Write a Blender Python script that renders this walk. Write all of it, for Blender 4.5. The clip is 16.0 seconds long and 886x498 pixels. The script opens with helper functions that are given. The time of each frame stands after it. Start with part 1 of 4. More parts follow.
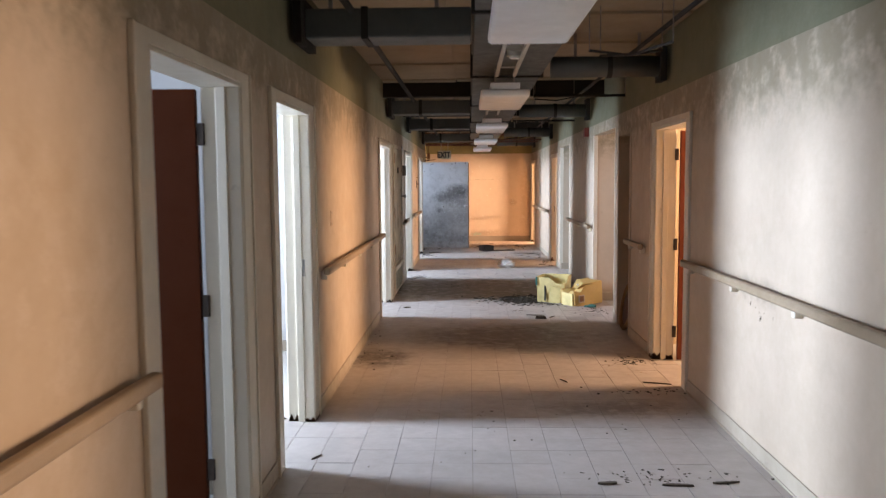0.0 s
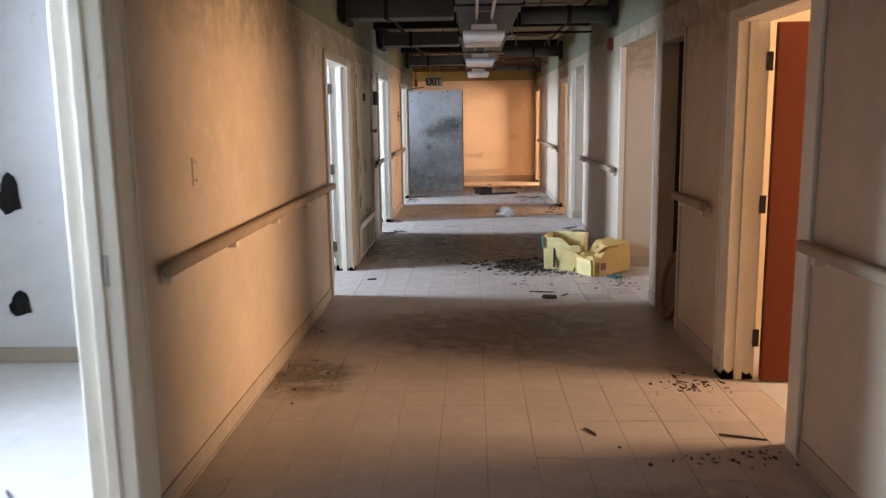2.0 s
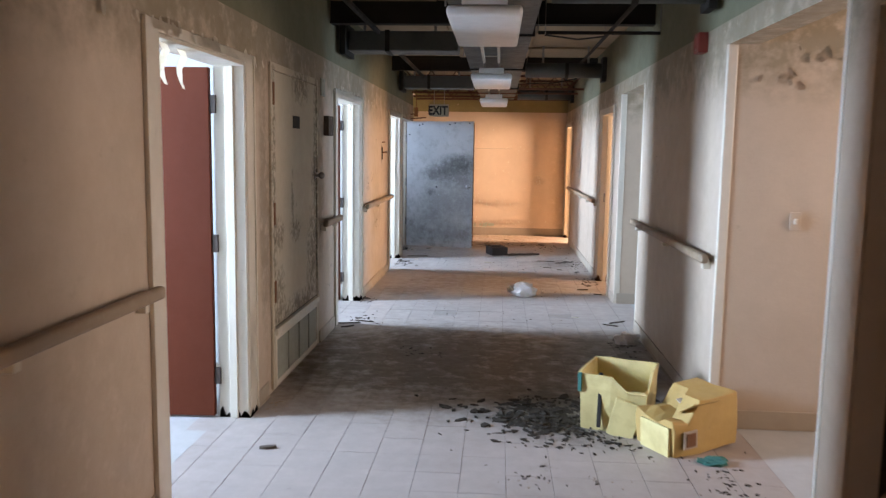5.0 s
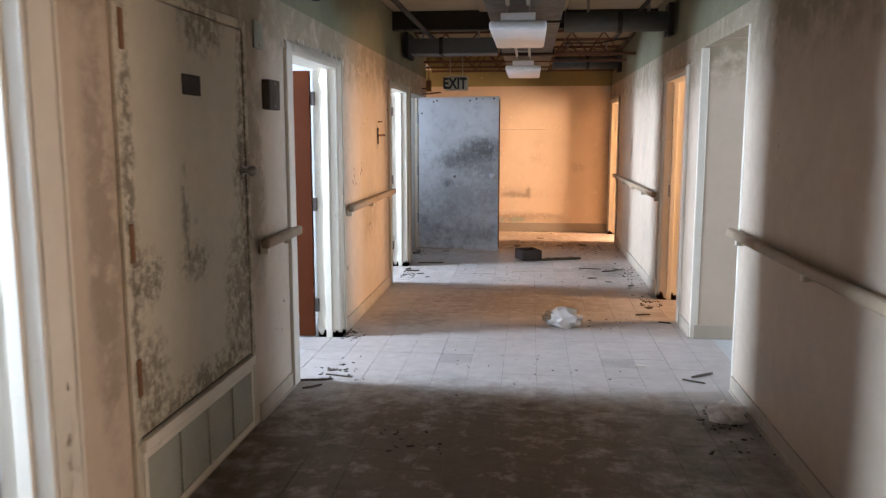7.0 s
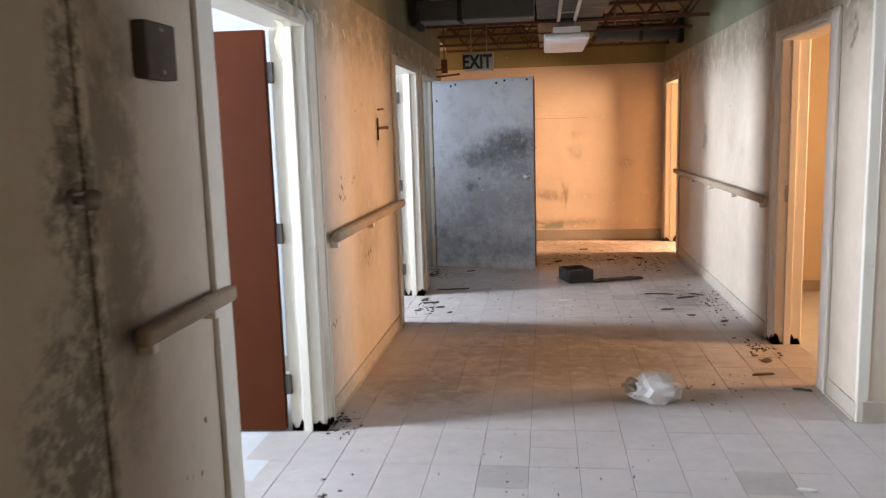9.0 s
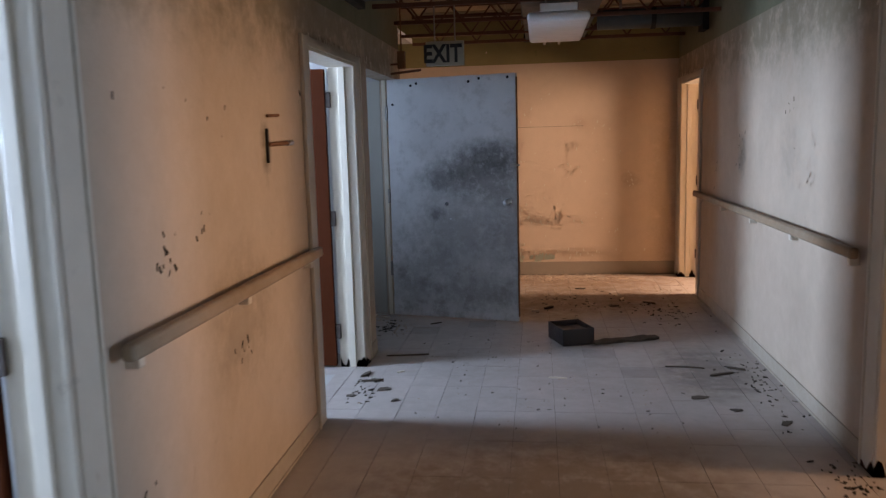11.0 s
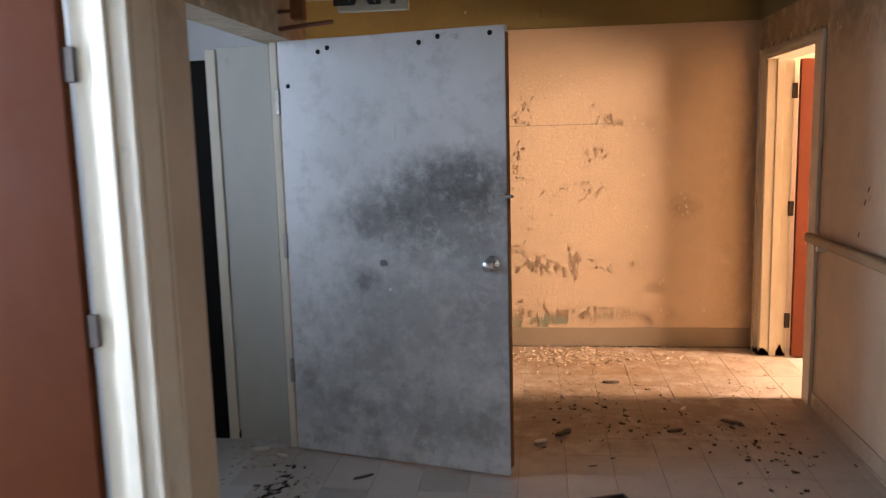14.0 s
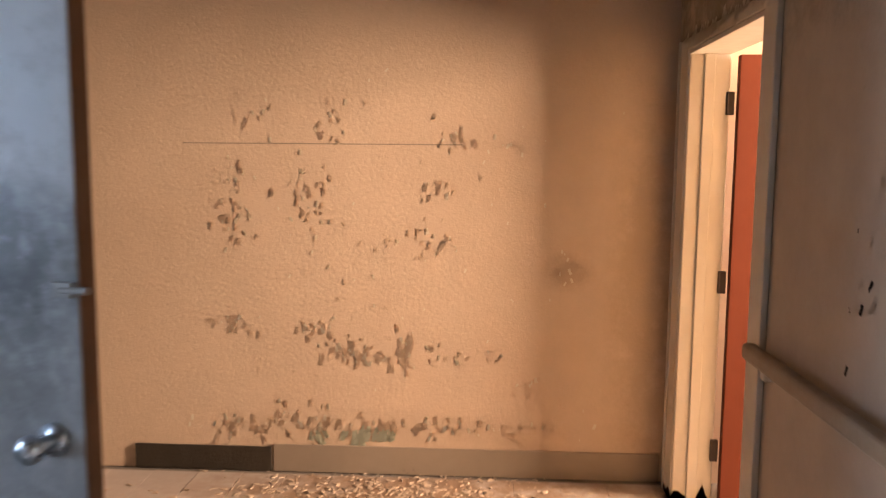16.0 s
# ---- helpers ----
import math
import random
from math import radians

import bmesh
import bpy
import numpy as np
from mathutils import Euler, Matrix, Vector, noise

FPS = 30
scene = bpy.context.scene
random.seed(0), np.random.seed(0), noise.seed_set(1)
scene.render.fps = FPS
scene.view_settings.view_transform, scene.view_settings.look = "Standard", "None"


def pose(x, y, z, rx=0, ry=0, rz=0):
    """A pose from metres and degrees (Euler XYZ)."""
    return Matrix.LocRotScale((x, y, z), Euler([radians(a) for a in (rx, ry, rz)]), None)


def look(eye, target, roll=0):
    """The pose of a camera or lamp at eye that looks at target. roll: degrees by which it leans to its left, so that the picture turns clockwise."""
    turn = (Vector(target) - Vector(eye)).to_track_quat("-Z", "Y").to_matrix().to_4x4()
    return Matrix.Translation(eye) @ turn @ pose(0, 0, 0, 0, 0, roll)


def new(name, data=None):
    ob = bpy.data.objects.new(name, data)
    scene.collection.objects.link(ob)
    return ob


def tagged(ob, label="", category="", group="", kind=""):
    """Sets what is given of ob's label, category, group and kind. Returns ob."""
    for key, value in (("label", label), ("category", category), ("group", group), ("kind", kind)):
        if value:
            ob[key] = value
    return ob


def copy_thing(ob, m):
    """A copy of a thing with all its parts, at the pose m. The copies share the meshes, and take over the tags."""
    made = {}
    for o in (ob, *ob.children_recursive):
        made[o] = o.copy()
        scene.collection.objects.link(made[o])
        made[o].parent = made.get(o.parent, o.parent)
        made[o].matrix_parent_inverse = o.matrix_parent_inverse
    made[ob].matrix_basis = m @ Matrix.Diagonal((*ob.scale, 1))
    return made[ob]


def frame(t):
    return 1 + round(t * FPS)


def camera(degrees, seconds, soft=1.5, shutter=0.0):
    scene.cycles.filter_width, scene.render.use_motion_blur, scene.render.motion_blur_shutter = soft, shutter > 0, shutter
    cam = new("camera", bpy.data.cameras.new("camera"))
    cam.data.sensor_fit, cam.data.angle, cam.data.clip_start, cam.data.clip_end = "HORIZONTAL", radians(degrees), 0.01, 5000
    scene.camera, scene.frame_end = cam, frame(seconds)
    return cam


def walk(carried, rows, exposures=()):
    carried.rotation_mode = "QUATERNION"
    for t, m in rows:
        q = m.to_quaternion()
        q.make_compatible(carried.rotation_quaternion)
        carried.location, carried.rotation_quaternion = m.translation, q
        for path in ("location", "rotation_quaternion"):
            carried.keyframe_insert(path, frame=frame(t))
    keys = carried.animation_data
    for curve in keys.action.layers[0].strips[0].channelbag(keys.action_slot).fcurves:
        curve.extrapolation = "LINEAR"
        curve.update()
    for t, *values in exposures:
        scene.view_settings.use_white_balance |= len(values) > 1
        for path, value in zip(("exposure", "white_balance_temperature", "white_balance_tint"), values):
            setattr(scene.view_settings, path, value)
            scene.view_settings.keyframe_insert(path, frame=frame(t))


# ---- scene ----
cam = camera(58.0, 16.0, 1.25, 0.5)
PATH = [
    (0, (-0.015, -0.178, 1.582), (-0.081, 1.814, 1.413), -0.4),
    (0.5, (0.012, 0.462, 1.564), (-0.05, 2.449, 1.345), -0.3),
    (1, (0.084, 1.065, 1.53), (0.003, 3.045, 1.258), 0.2),
    (1.5, (0.086, 1.723, 1.544), (0.016, 3.7, 1.248), -0.2),
    (2, (0.165, 2.328, 1.537), (0.089, 4.299, 1.206), -0.8),
    (2.5, (0.175, 2.918, 1.521), (0.122, 4.889, 1.187), -0.7),
    (3, (0.248, 3.543, 1.53), (0.203, 5.515, 1.201), -0.5),
    (3.5, (0.304, 4.123, 1.53), (0.259, 6.106, 1.278), 0.5),
    (4, (0.299, 4.678, 1.547), (0.265, 6.665, 1.317), 0.7),
    (4.5, (0.364, 5.222, 1.561), (0.282, 7.206, 1.324), 0.9),
    (7, (0.383, 8.033, 1.536), (0.168, 10.002, 1.253), -0.0),
    (7.5, (0.307, 8.552, 1.531), (0.085, 10.516, 1.222), -0.2),
    (8, (0.237, 9.089, 1.554), (-0.032, 11.047, 1.243), -0.8),
    (8.5, (0.122, 9.58, 1.536), (-0.132, 11.542, 1.244), -1.1),
    (9, (0.086, 10.089, 1.499), (-0.171, 12.05, 1.207), -1.7),
    (11.5, (0.154, 12.544, 1.561), (-0.078, 14.511, 1.285), -1.3),
    (12, (0.109, 13.052, 1.57), (-0.11, 15.022, 1.302), -0.9),
    (12.5, (0.13, 13.535, 1.553), (-0.083, 15.508, 1.306), -1.0),
    (13, (0.116, 14.028, 1.578), (-0.146, 15.993, 1.31), -1.5),
    (13.5, (0.037, 14.529, 1.566), (-0.193, 16.501, 1.322), -1.5),
    (14, (0.11, 15.037, 1.577), (-0.133, 17.001, 1.292), -1.5),
    (14.5, (0.164, 15.59, 1.54), (0.07, 17.568, 1.261), -0.3),
    (15, (0.303, 16.061, 1.564), (0.331, 18.046, 1.316), -0.5),
    (15.5, (0.512, 16.56, 1.56), (0.487, 18.546, 1.327), -0.1),
]
walk(cam, [(t, look(eye, target, roll)) for t, eye, target, roll in PATH], [(0, -0.13, 7750, 25), (1.5, -0.3, 8050, 25), (2.5, -0.4, 6950, 22), (3, -0.2, 6600, 22), (4.5, -0.21, 6950, 22), (7.5, -0.18, 7750, 24), (8.5, -0.08, 8050, 25), (9, -0.26, 8050, 25), (11.3, -1.38, 6850, 24), (11.7, -1.2, 6900, 24), (12.5, -0.66, 6850, 23), (13.5, -0.53, 7700, 23), (14, -0.48, 7800, 23), (14.5, -0.46, 7850, 23), (15, -0.6, 7500, 22), (15.5, -0.48, 7300, 22), (16, -0.6, 7100, 22)])


# ---- world and light ----
world = bpy.data.worlds.new("overcast_sky")
scene.world = world
world.use_nodes = True
wn, wl = world.node_tree.nodes, world.node_tree.links
sky = wn.new("ShaderNodeTexSky")
sky.sky_type, sky.sun_disc, sky.sun_elevation, sky.sun_rotation = 'NISHITA', False, radians(28), radians(90)
wn["Background"].inputs["Strength"].default_value = 0.10
wl.new(sky.outputs["Color"], wn["Background"].inputs["Color"])

COOL, WHITE, DEEP = (0.45, 0.69, 1.0), (1.0, 0.92, 0.88), (1.0, 0.76, 0.55)


def window_light(x, y, z, wide, high, watts, colour, facing):
    """Daylight that stands in a window's opening; facing is +1 to shine towards +x and -1 towards -x."""
    lamp = bpy.data.lights.new("daylight", 'AREA')
    lamp.shape, lamp.size, lamp.size_y = 'RECTANGLE', wide, high
    lamp.energy, lamp.color, lamp.spread = watts, colour, radians(110)
    ob = new("daylight", lamp)
    ob.matrix_world = look((x, y, z), (x + facing, y, z - 0.001))
    return ob


# ---- materials ----
def material(name):
    m = bpy.data.materials.new(name)
    m.use_nodes = True
    return m, m.node_tree.nodes, m.node_tree.links, m.node_tree.nodes["Principled BSDF"]


def mix(n, l, fac, a, b, blend='MIX'):
    x = n.new("ShaderNodeMix")
    x.data_type, x.blend_type = 'RGBA', blend
    for socket, value in ((x.inputs[0], fac), (x.inputs[6], a), (x.inputs[7], b)):
        if isinstance(value, (int, float)):
            socket.default_value = value
        elif isinstance(value, tuple):
            socket.default_value = (*value[:3], 1)
        else:
            l.new(value, socket)
    return x.outputs[2]


def noise_at(n, l, where, scale, detail=5.0, rough=0.6, lo=0.4, hi=0.6, stretch=(1, 1, 1), shift=(0, 0, 0)):
    """Noise between lo and hi made into 0 to 1."""
    mp = n.new("ShaderNodeMapping")
    mp.inputs["Scale"].default_value, mp.inputs["Location"].default_value = stretch, shift
    l.new(where, mp.inputs["Vector"])
    t = n.new("ShaderNodeTexNoise")
    t.inputs["Scale"].default_value, t.inputs["Detail"].default_value, t.inputs["Roughness"].default_value = scale, detail, rough
    l.new(mp.outputs[0], t.inputs["Vector"])
    r = n.new("ShaderNodeMapRange")
    r.inputs["From Min"].default_value, r.inputs["From Max"].default_value = lo, hi
    l.new(t.outputs["Fac"], r.inputs["Value"])
    return r.outputs["Result"]


def times(n, l, a, b):
    x = n.new("ShaderNodeMath")
    x.operation = 'MULTIPLY'
    for socket, value in zip(x.inputs, (a, b)):
        if isinstance(value, (int, float)):
            socket.default_value = value
        else:
            l.new(value, socket)
    return x.outputs[0]


def worn(name, base, grime=(0.18, 0.13, 0.08), patch=None, amount=0.5, speck=0.3, rough=0.6, bump=0.25, grain=60.0, big=1.3, metal=0.0, streak=1.0, random_amount=0.0):
    """Aged paint or the like: broad cloudy staining, small spots and a fine relief."""
    m, n, l, b = material(name)
    pos = n.new("ShaderNodeNewGeometry").outputs["Position"]
    cloud = noise_at(n, l, pos, big, 6, 0.62, 0.42, 0.72, (1, 1, streak))
    fine = noise_at(n, l, pos, 9, 6, 0.7, 0.35, 0.75, shift=(3, 7, 1))
    spots = noise_at(n, l, pos, 6.5, 8, 0.75, 0.63, 0.70, shift=(9, 2, 5))
    col = mix(n, l, times(n, l, cloud, amount), base, patch or tuple(0.55 * c + 0.45 * g for c, g in zip(base, grime)))
    col = mix(n, l, times(n, l, fine, 0.22), col, tuple(c * 0.72 for c in base))
    col = mix(n, l, times(n, l, spots, speck), col, grime)
    if random_amount:
        info = n.new("ShaderNodeObjectInfo")
        col = mix(n, l, times(n, l, info.outputs["Random"], random_amount), col, grime)
    l.new(col, b.inputs["Base Color"])
    b.inputs["Metallic"].default_value = metal
    r = n.new("ShaderNodeMapRange")
    r.inputs["To Min"].default_value, r.inputs["To Max"].default_value = rough - 0.1, min(1.0, rough + 0.2)
    l.new(fine, r.inputs["Value"])
    l.new(r.outputs["Result"], b.inputs["Roughness"])
    if bump:
        t = noise_at(n, l, pos, grain, 5, 0.65, 0.2, 0.8)
        bp = n.new("ShaderNodeBump")
        bp.inputs["Strength"].default_value, bp.inputs["Distance"].default_value = bump, 0.004
        l.new(t, bp.inputs["Height"])
        l.new(bp.outputs[0], b.inputs["Normal"])
    return m


CREAM = worn("cream_wall_paint", (0.55, 0.43, 0.315), (0.16, 0.11, 0.06), amount=0.45, speck=0.18, rough=0.55, bump=0.2)
PEACH = worn("peeling_peach_paint", (0.62, 0.47, 0.34), (0.30, 0.20, 0.12), amount=0.3, speck=0.10, rough=0.6, bump=0.35)
MOULDY = worn("mouldy_cream_paint", (0.56, 0.48, 0.35), (0.09, 0.075, 0.04), amount=0.4, speck=0.4, rough=0.6, bump=0.3)
FRAME = worn("cream_frame_enamel", (0.69, 0.62, 0.50), (0.20, 0.13, 0.07), amount=0.3, speck=0.25, rough=0.4, bump=0.1)
WHITE_ROOM = worn("white_room_paint", (0.48, 0.47, 0.46), (0.10, 0.10, 0.08), amount=0.25, speck=0.25, rough=0.6, bump=0.15)
WARM_ROOM = worn("ochre_room_paint", (0.52, 0.41, 0.27), (0.3, 0.2, 0.1), amount=0.3, speck=0.15, rough=0.6, bump=0.15)
GREEN_PLASTER = worn("green_mould_plaster", (0.20, 0.19, 0.115), (0.05, 0.07, 0.03), amount=0.8, speck=0.6, rough=0.85, bump=0.5, grain=25)
RED_DOOR = worn("red_brown_door_veneer", (0.13, 0.030, 0.013), (0.05, 0.014, 0.008), amount=0.5, speck=0.2, rough=0.65, bump=0.1, streak=0.15)
# Darker copy of the red veneer; its colour holds the shade on three left leaves.
SHADED_RED_DOOR = worn("shaded_red_door_veneer", (0.080, 0.018, 0.005), (0.03, 0.008, 0.004), amount=0.5, speck=0.2, rough=0.65, bump=0.1, streak=0.15)
SHADED_RED_DOOR.node_tree.nodes["Principled BSDF"].inputs["Specular IOR Level"].default_value = 0.08
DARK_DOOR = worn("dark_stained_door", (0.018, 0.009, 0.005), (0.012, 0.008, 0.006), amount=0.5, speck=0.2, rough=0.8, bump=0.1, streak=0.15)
STEEL_DOOR = worn("white_steel_door_paint", (0.60, 0.595, 0.585), (0.10, 0.09, 0.085), amount=0.45, speck=0.4, rough=0.45, bump=0.15, big=1.6)
RAIL_WOOD = worn("worn_handrail_wood", (0.33, 0.24, 0.155), (0.10, 0.06, 0.035), amount=0.6, speck=0.3, rough=0.5, bump=0.2, streak=1)
METAL = worn("dull_steel", (0.35, 0.33, 0.30), (0.12, 0.07, 0.04), amount=0.5, speck=0.4, rough=0.45, bump=0.1, metal=0.8)
HINGE = worn("dark_hinge_steel", (0.07, 0.05, 0.04), (0.03, 0.02, 0.015), amount=0.5, speck=0.4, rough=0.6, bump=0.1, metal=0.3)
CHROME = worn("tarnished_chrome", (0.62, 0.64, 0.66), (0.2, 0.18, 0.15), amount=0.3, speck=0.2, rough=0.25, bump=0.05, metal=1.0)
RUST = worn("rusty_iron", (0.20, 0.085, 0.035), (0.06, 0.03, 0.015), amount=0.7, speck=0.5, rough=0.8, bump=0.4)
DUCT = worn("dusty_duct_metal", (0.10, 0.11, 0.105), (0.05, 0.045, 0.035), amount=0.6, speck=0.4, rough=0.6, bump=0.2, metal=0.3)
BLACKISH = worn("grimy_dark_metal", (0.035, 0.032, 0.028), (0.015, 0.012, 0.01), amount=0.5, speck=0.3, rough=0.7, bump=0.2)
DECK = worn("stained_ceiling_board", (0.38, 0.295, 0.19), (0.09, 0.065, 0.035), amount=0.75, speck=0.4, rough=0.85, bump=0.4, grain=30)
FIXTURE = worn("white_fixture_enamel", (0.74, 0.73, 0.70), (0.3, 0.25, 0.2), amount=0.3, speck=0.1, rough=0.4, bump=0.05)
BASE = worn("taupe_vinyl_base", (0.30, 0.24, 0.18), (0.06, 0.04, 0.03), amount=0.5, speck=0.4, rough=0.55, bump=0.15)
GROUT = worn("dark_tile_joint", (0.20, 0.17, 0.14), (0.05, 0.04, 0.03), amount=0.5, speck=0.3, rough=0.9, bump=0.3)
ROOM_FLOOR = worn("pale_dusty_floor", (0.46, 0.45, 0.42), (0.15, 0.12, 0.09), amount=0.4, speck=0.35, rough=0.6, bump=0.2)
YELLOW = worn("yellow_vinyl_foam", (0.72, 0.58, 0.25), (0.25, 0.16, 0.06), patch=(0.42, 0.28, 0.10), amount=0.7, speck=0.35, rough=0.55, bump=0.4, big=5)
WHITE_PLASTIC = worn("white_plastic_bag", (0.74, 0.68, 0.62), (0.3, 0.2, 0.15), amount=0.4, speck=0.2, rough=0.4, bump=0.4, big=6)
DEBRIS = worn("dark_debris", (0.05, 0.04, 0.03), (0.02, 0.015, 0.01), amount=0.5, speck=0.3, rough=0.9, bump=0.4, big=9)
PALE_DEBRIS = worn("paint_flake", (0.46, 0.36, 0.27), (0.3, 0.2, 0.12), amount=0.5, speck=0.2, rough=0.7, bump=0.3, big=9)
BLACK_BOX = worn("black_brown_box", (0.032, 0.024, 0.022), (0.015, 0.01, 0.01), amount=0.5, speck=0.3, rough=0.45, bump=0.2)
SIGN = worn("pale_sign_plastic", (0.40, 0.385, 0.30), (0.2, 0.16, 0.1), amount=0.4, speck=0.3, rough=0.5, bump=0.1)
LETTER = worn("black_letter", (0.02, 0.02, 0.02), (0.01, 0.01, 0.01), amount=0.2, speck=0.1, rough=0.6, bump=0.0)
FIRE_RED = worn("red_alarm_plastic", (0.22, 0.035, 0.025), (0.08, 0.02, 0.015), amount=0.3, speck=0.2, rough=0.45, bump=0.05)


# ---- builders ----
def box(bm, x0, x1, y0, y1, z0, z1):
    v = [bm.verts.new(p) for p in ((x0, y0, z0), (x1, y0, z0), (x1, y1, z0), (x0, y1, z0), (x0, y0, z1), (x1, y0, z1), (x1, y1, z1), (x0, y1, z1))]
    for q in ((3, 2, 1, 0), (4, 5, 6, 7), (0, 1, 5, 4), (1, 2, 6, 5), (2, 3, 7, 6), (3, 0, 4, 7)):
        bm.faces.new([v[i] for i in q])
    return v


def block(x0, x1, y0, y1, z0, z1, bevel=0.0, segments=2):
    bm = bmesh.new()
    box(bm, min(x0, x1), max(x0, x1), min(y0, y1), max(y0, y1), min(z0, z1), max(z0, z1))
    if bevel:
        bmesh.ops.bevel(bm, geom=bm.edges[:], offset=bevel, segments=segments, affect='EDGES', profile=0.5)
    return bm


def rod(a, b, radius, sides=10):
    """A round bar from a to b."""
    bm = bmesh.new()
    a, b = Vector(a), Vector(b)
    m = Matrix.Translation((a + b) / 2) @ (b - a).to_track_quat('Z', 'Y').to_matrix().to_4x4()
    bmesh.ops.create_cone(bm, cap_ends=True, segments=sides, radius1=radius, radius2=radius, depth=(b - a).length, matrix=m)
    return bm


def link_mesh(name, bm, mat, smooth=False):
    me = bpy.data.meshes.new(name)
    bmesh.ops.recalc_face_normals(bm, faces=bm.faces[:])
    bm.to_mesh(me)
    bm.free()
    me.materials.append(mat)
    if smooth:
        for p in me.polygons:
            p.use_smooth = True
    return new(name, me)


def part(name, bm, mat, parent, label="", smooth=False):
    ob = link_mesh(name, bm, mat, smooth)
    ob.parent = parent
    ob.matrix_parent_inverse = parent.matrix_world.inverted()
    if label:
        tagged(ob, label)
    return ob


def thing(name, label, category, at=(0, 0, 0), group="", kind=""):
    ob = new(name)
    ob.empty_display_size = 0.1
    ob.location = at
    ob.matrix_world = Matrix.Translation(at)
    return tagged(ob, label, category, group, kind)


def structure(name, bm, mat, label):
    return tagged(link_mesh(name, bm, mat), label, name.split("_")[0], kind="structure")


def pierced(axis, face, depth, u0, u1, v0, v1, holes):
    """A wall in the plane axis = face that is depth thick, from u0 to u1 and v0 to v1 (z), with holes (u0, u1, v0, v1) through it."""
    us = sorted({u0, u1, *[h[0] for h in holes], *[h[1] for h in holes]})
    vs = sorted({v0, v1, *[h[2] for h in holes], *[h[3] for h in holes]})
    us, vs = [u for u in us if u0 <= u <= u1], [v for v in vs if v0 <= v <= v1]

    def solid(i, j):
        if not (0 <= i < len(us) - 1 and 0 <= j < len(vs) - 1):
            return False
        u, v = (us[i] + us[i + 1]) / 2, (vs[j] + vs[j + 1]) / 2
        return not any(h[0] < u < h[1] and h[2] < v < h[3] for h in holes)

    bm, made = bmesh.new(), {}

    def at(i, j, k):
        if (i, j, k) not in made:
            w = face + depth * k
            made[i, j, k] = bm.verts.new((w, us[i], vs[j]) if axis == "x" else (us[i], w, vs[j]))
        return made[i, j, k]

    for i in range(len(us) - 1):
        for j in range(len(vs) - 1):
            if not solid(i, j):
                continue
            for k in (0, 1):
                bm.faces.new([at(i, j, k), at(i + 1, j, k), at(i + 1, j + 1, k), at(i, j + 1, k)])
            for other, (p, q) in (((i - 1, j), ((i, j), (i, j + 1))), ((i + 1, j), ((i + 1, j), (i + 1, j + 1))), ((i, j - 1), ((i, j), (i + 1, j))), ((i, j + 1), ((i, j + 1), (i + 1, j + 1)))):
                if not solid(*other):
                    bm.faces.new([at(*p, 0), at(*q, 0), at(*q, 1), at(*p, 1)])
    return bm


# ---- structure ----
LX, RX, FAR, BACK = -1.05, 1.61, 20.86, -4.0     # corridor faces
LINE, TOP, THICK = 2.29, 2.80, 0.16              # old ceiling line, deck, wall thickness
HEAD = 2.03                                       # clear height of the doorways
OUT_L, OUT_R = -4.2, 4.8

# doorways: side, near and far edge of the clear opening, leaf material
DOORS = [
    ("L", 2.40, 3.44), ("L", 4.10, 5.00), ("L", 9.07, 10.22), ("L", 12.78, 13.90), ("L", 16.20, 17.26),
    ("R", 5.88, 6.86), ("R", 14.70, 15.62), ("R", 19.70, 20.66),
]
# Openings at y -0.3 and 0.5 are unseen, added to let in light.
left_holes = [(a, b, 0.0, HEAD) for s, a, b in DOORS if s == "L"] + [(-0.3, 0.9, 0.0, HEAD)]
right_holes = [(a, b, 0.0, HEAD) for s, a, b in DOORS if s == "R"] + [(7.95, 8.55, 0.0, 2.05), (0.5, 1.6, 0.0, HEAD)]
ALCOVES = [(8.82, 10.33), (12.87, 14.13)]

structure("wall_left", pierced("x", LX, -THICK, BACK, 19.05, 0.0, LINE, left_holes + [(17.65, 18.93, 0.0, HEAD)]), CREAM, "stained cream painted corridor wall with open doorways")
structure("wall_left_upper", pierced("x", LX - 0.006, -THICK + 0.006, BACK, 19.05, LINE, TOP, []), GREEN_PLASTER, "green mouldy bare plaster above the old ceiling line")
for k, (a, b, holes) in enumerate(((BACK, ALCOVES[0][0], right_holes), (ALCOVES[0][1], ALCOVES[1][0], []), (ALCOVES[1][1], FAR, right_holes))):
    hs = [h for h in holes if a <= h[0] <= b]
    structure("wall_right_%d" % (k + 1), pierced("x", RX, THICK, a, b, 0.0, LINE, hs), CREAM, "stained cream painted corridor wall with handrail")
for a, b in ALCOVES:
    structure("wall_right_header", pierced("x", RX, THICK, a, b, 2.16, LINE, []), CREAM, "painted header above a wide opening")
structure("wall_right_upper", pierced("x", RX + 0.006, THICK - 0.006, BACK, FAR, LINE, TOP, []), GREEN_PLASTER, "green mouldy bare plaster above the old ceiling line")
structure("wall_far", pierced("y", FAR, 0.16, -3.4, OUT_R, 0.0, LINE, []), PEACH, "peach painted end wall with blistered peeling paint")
structure("wall_far_upper", pierced("y", FAR + 0.006, 0.154, -3.4, OUT_R, LINE, TOP, []), DECK, "bare stained wall above the old ceiling line")
structure("wall_back", pierced("y", BACK, -0.16, OUT_L, OUT_R, 0.0, TOP, []), CREAM, "cream wall closing the corridor")

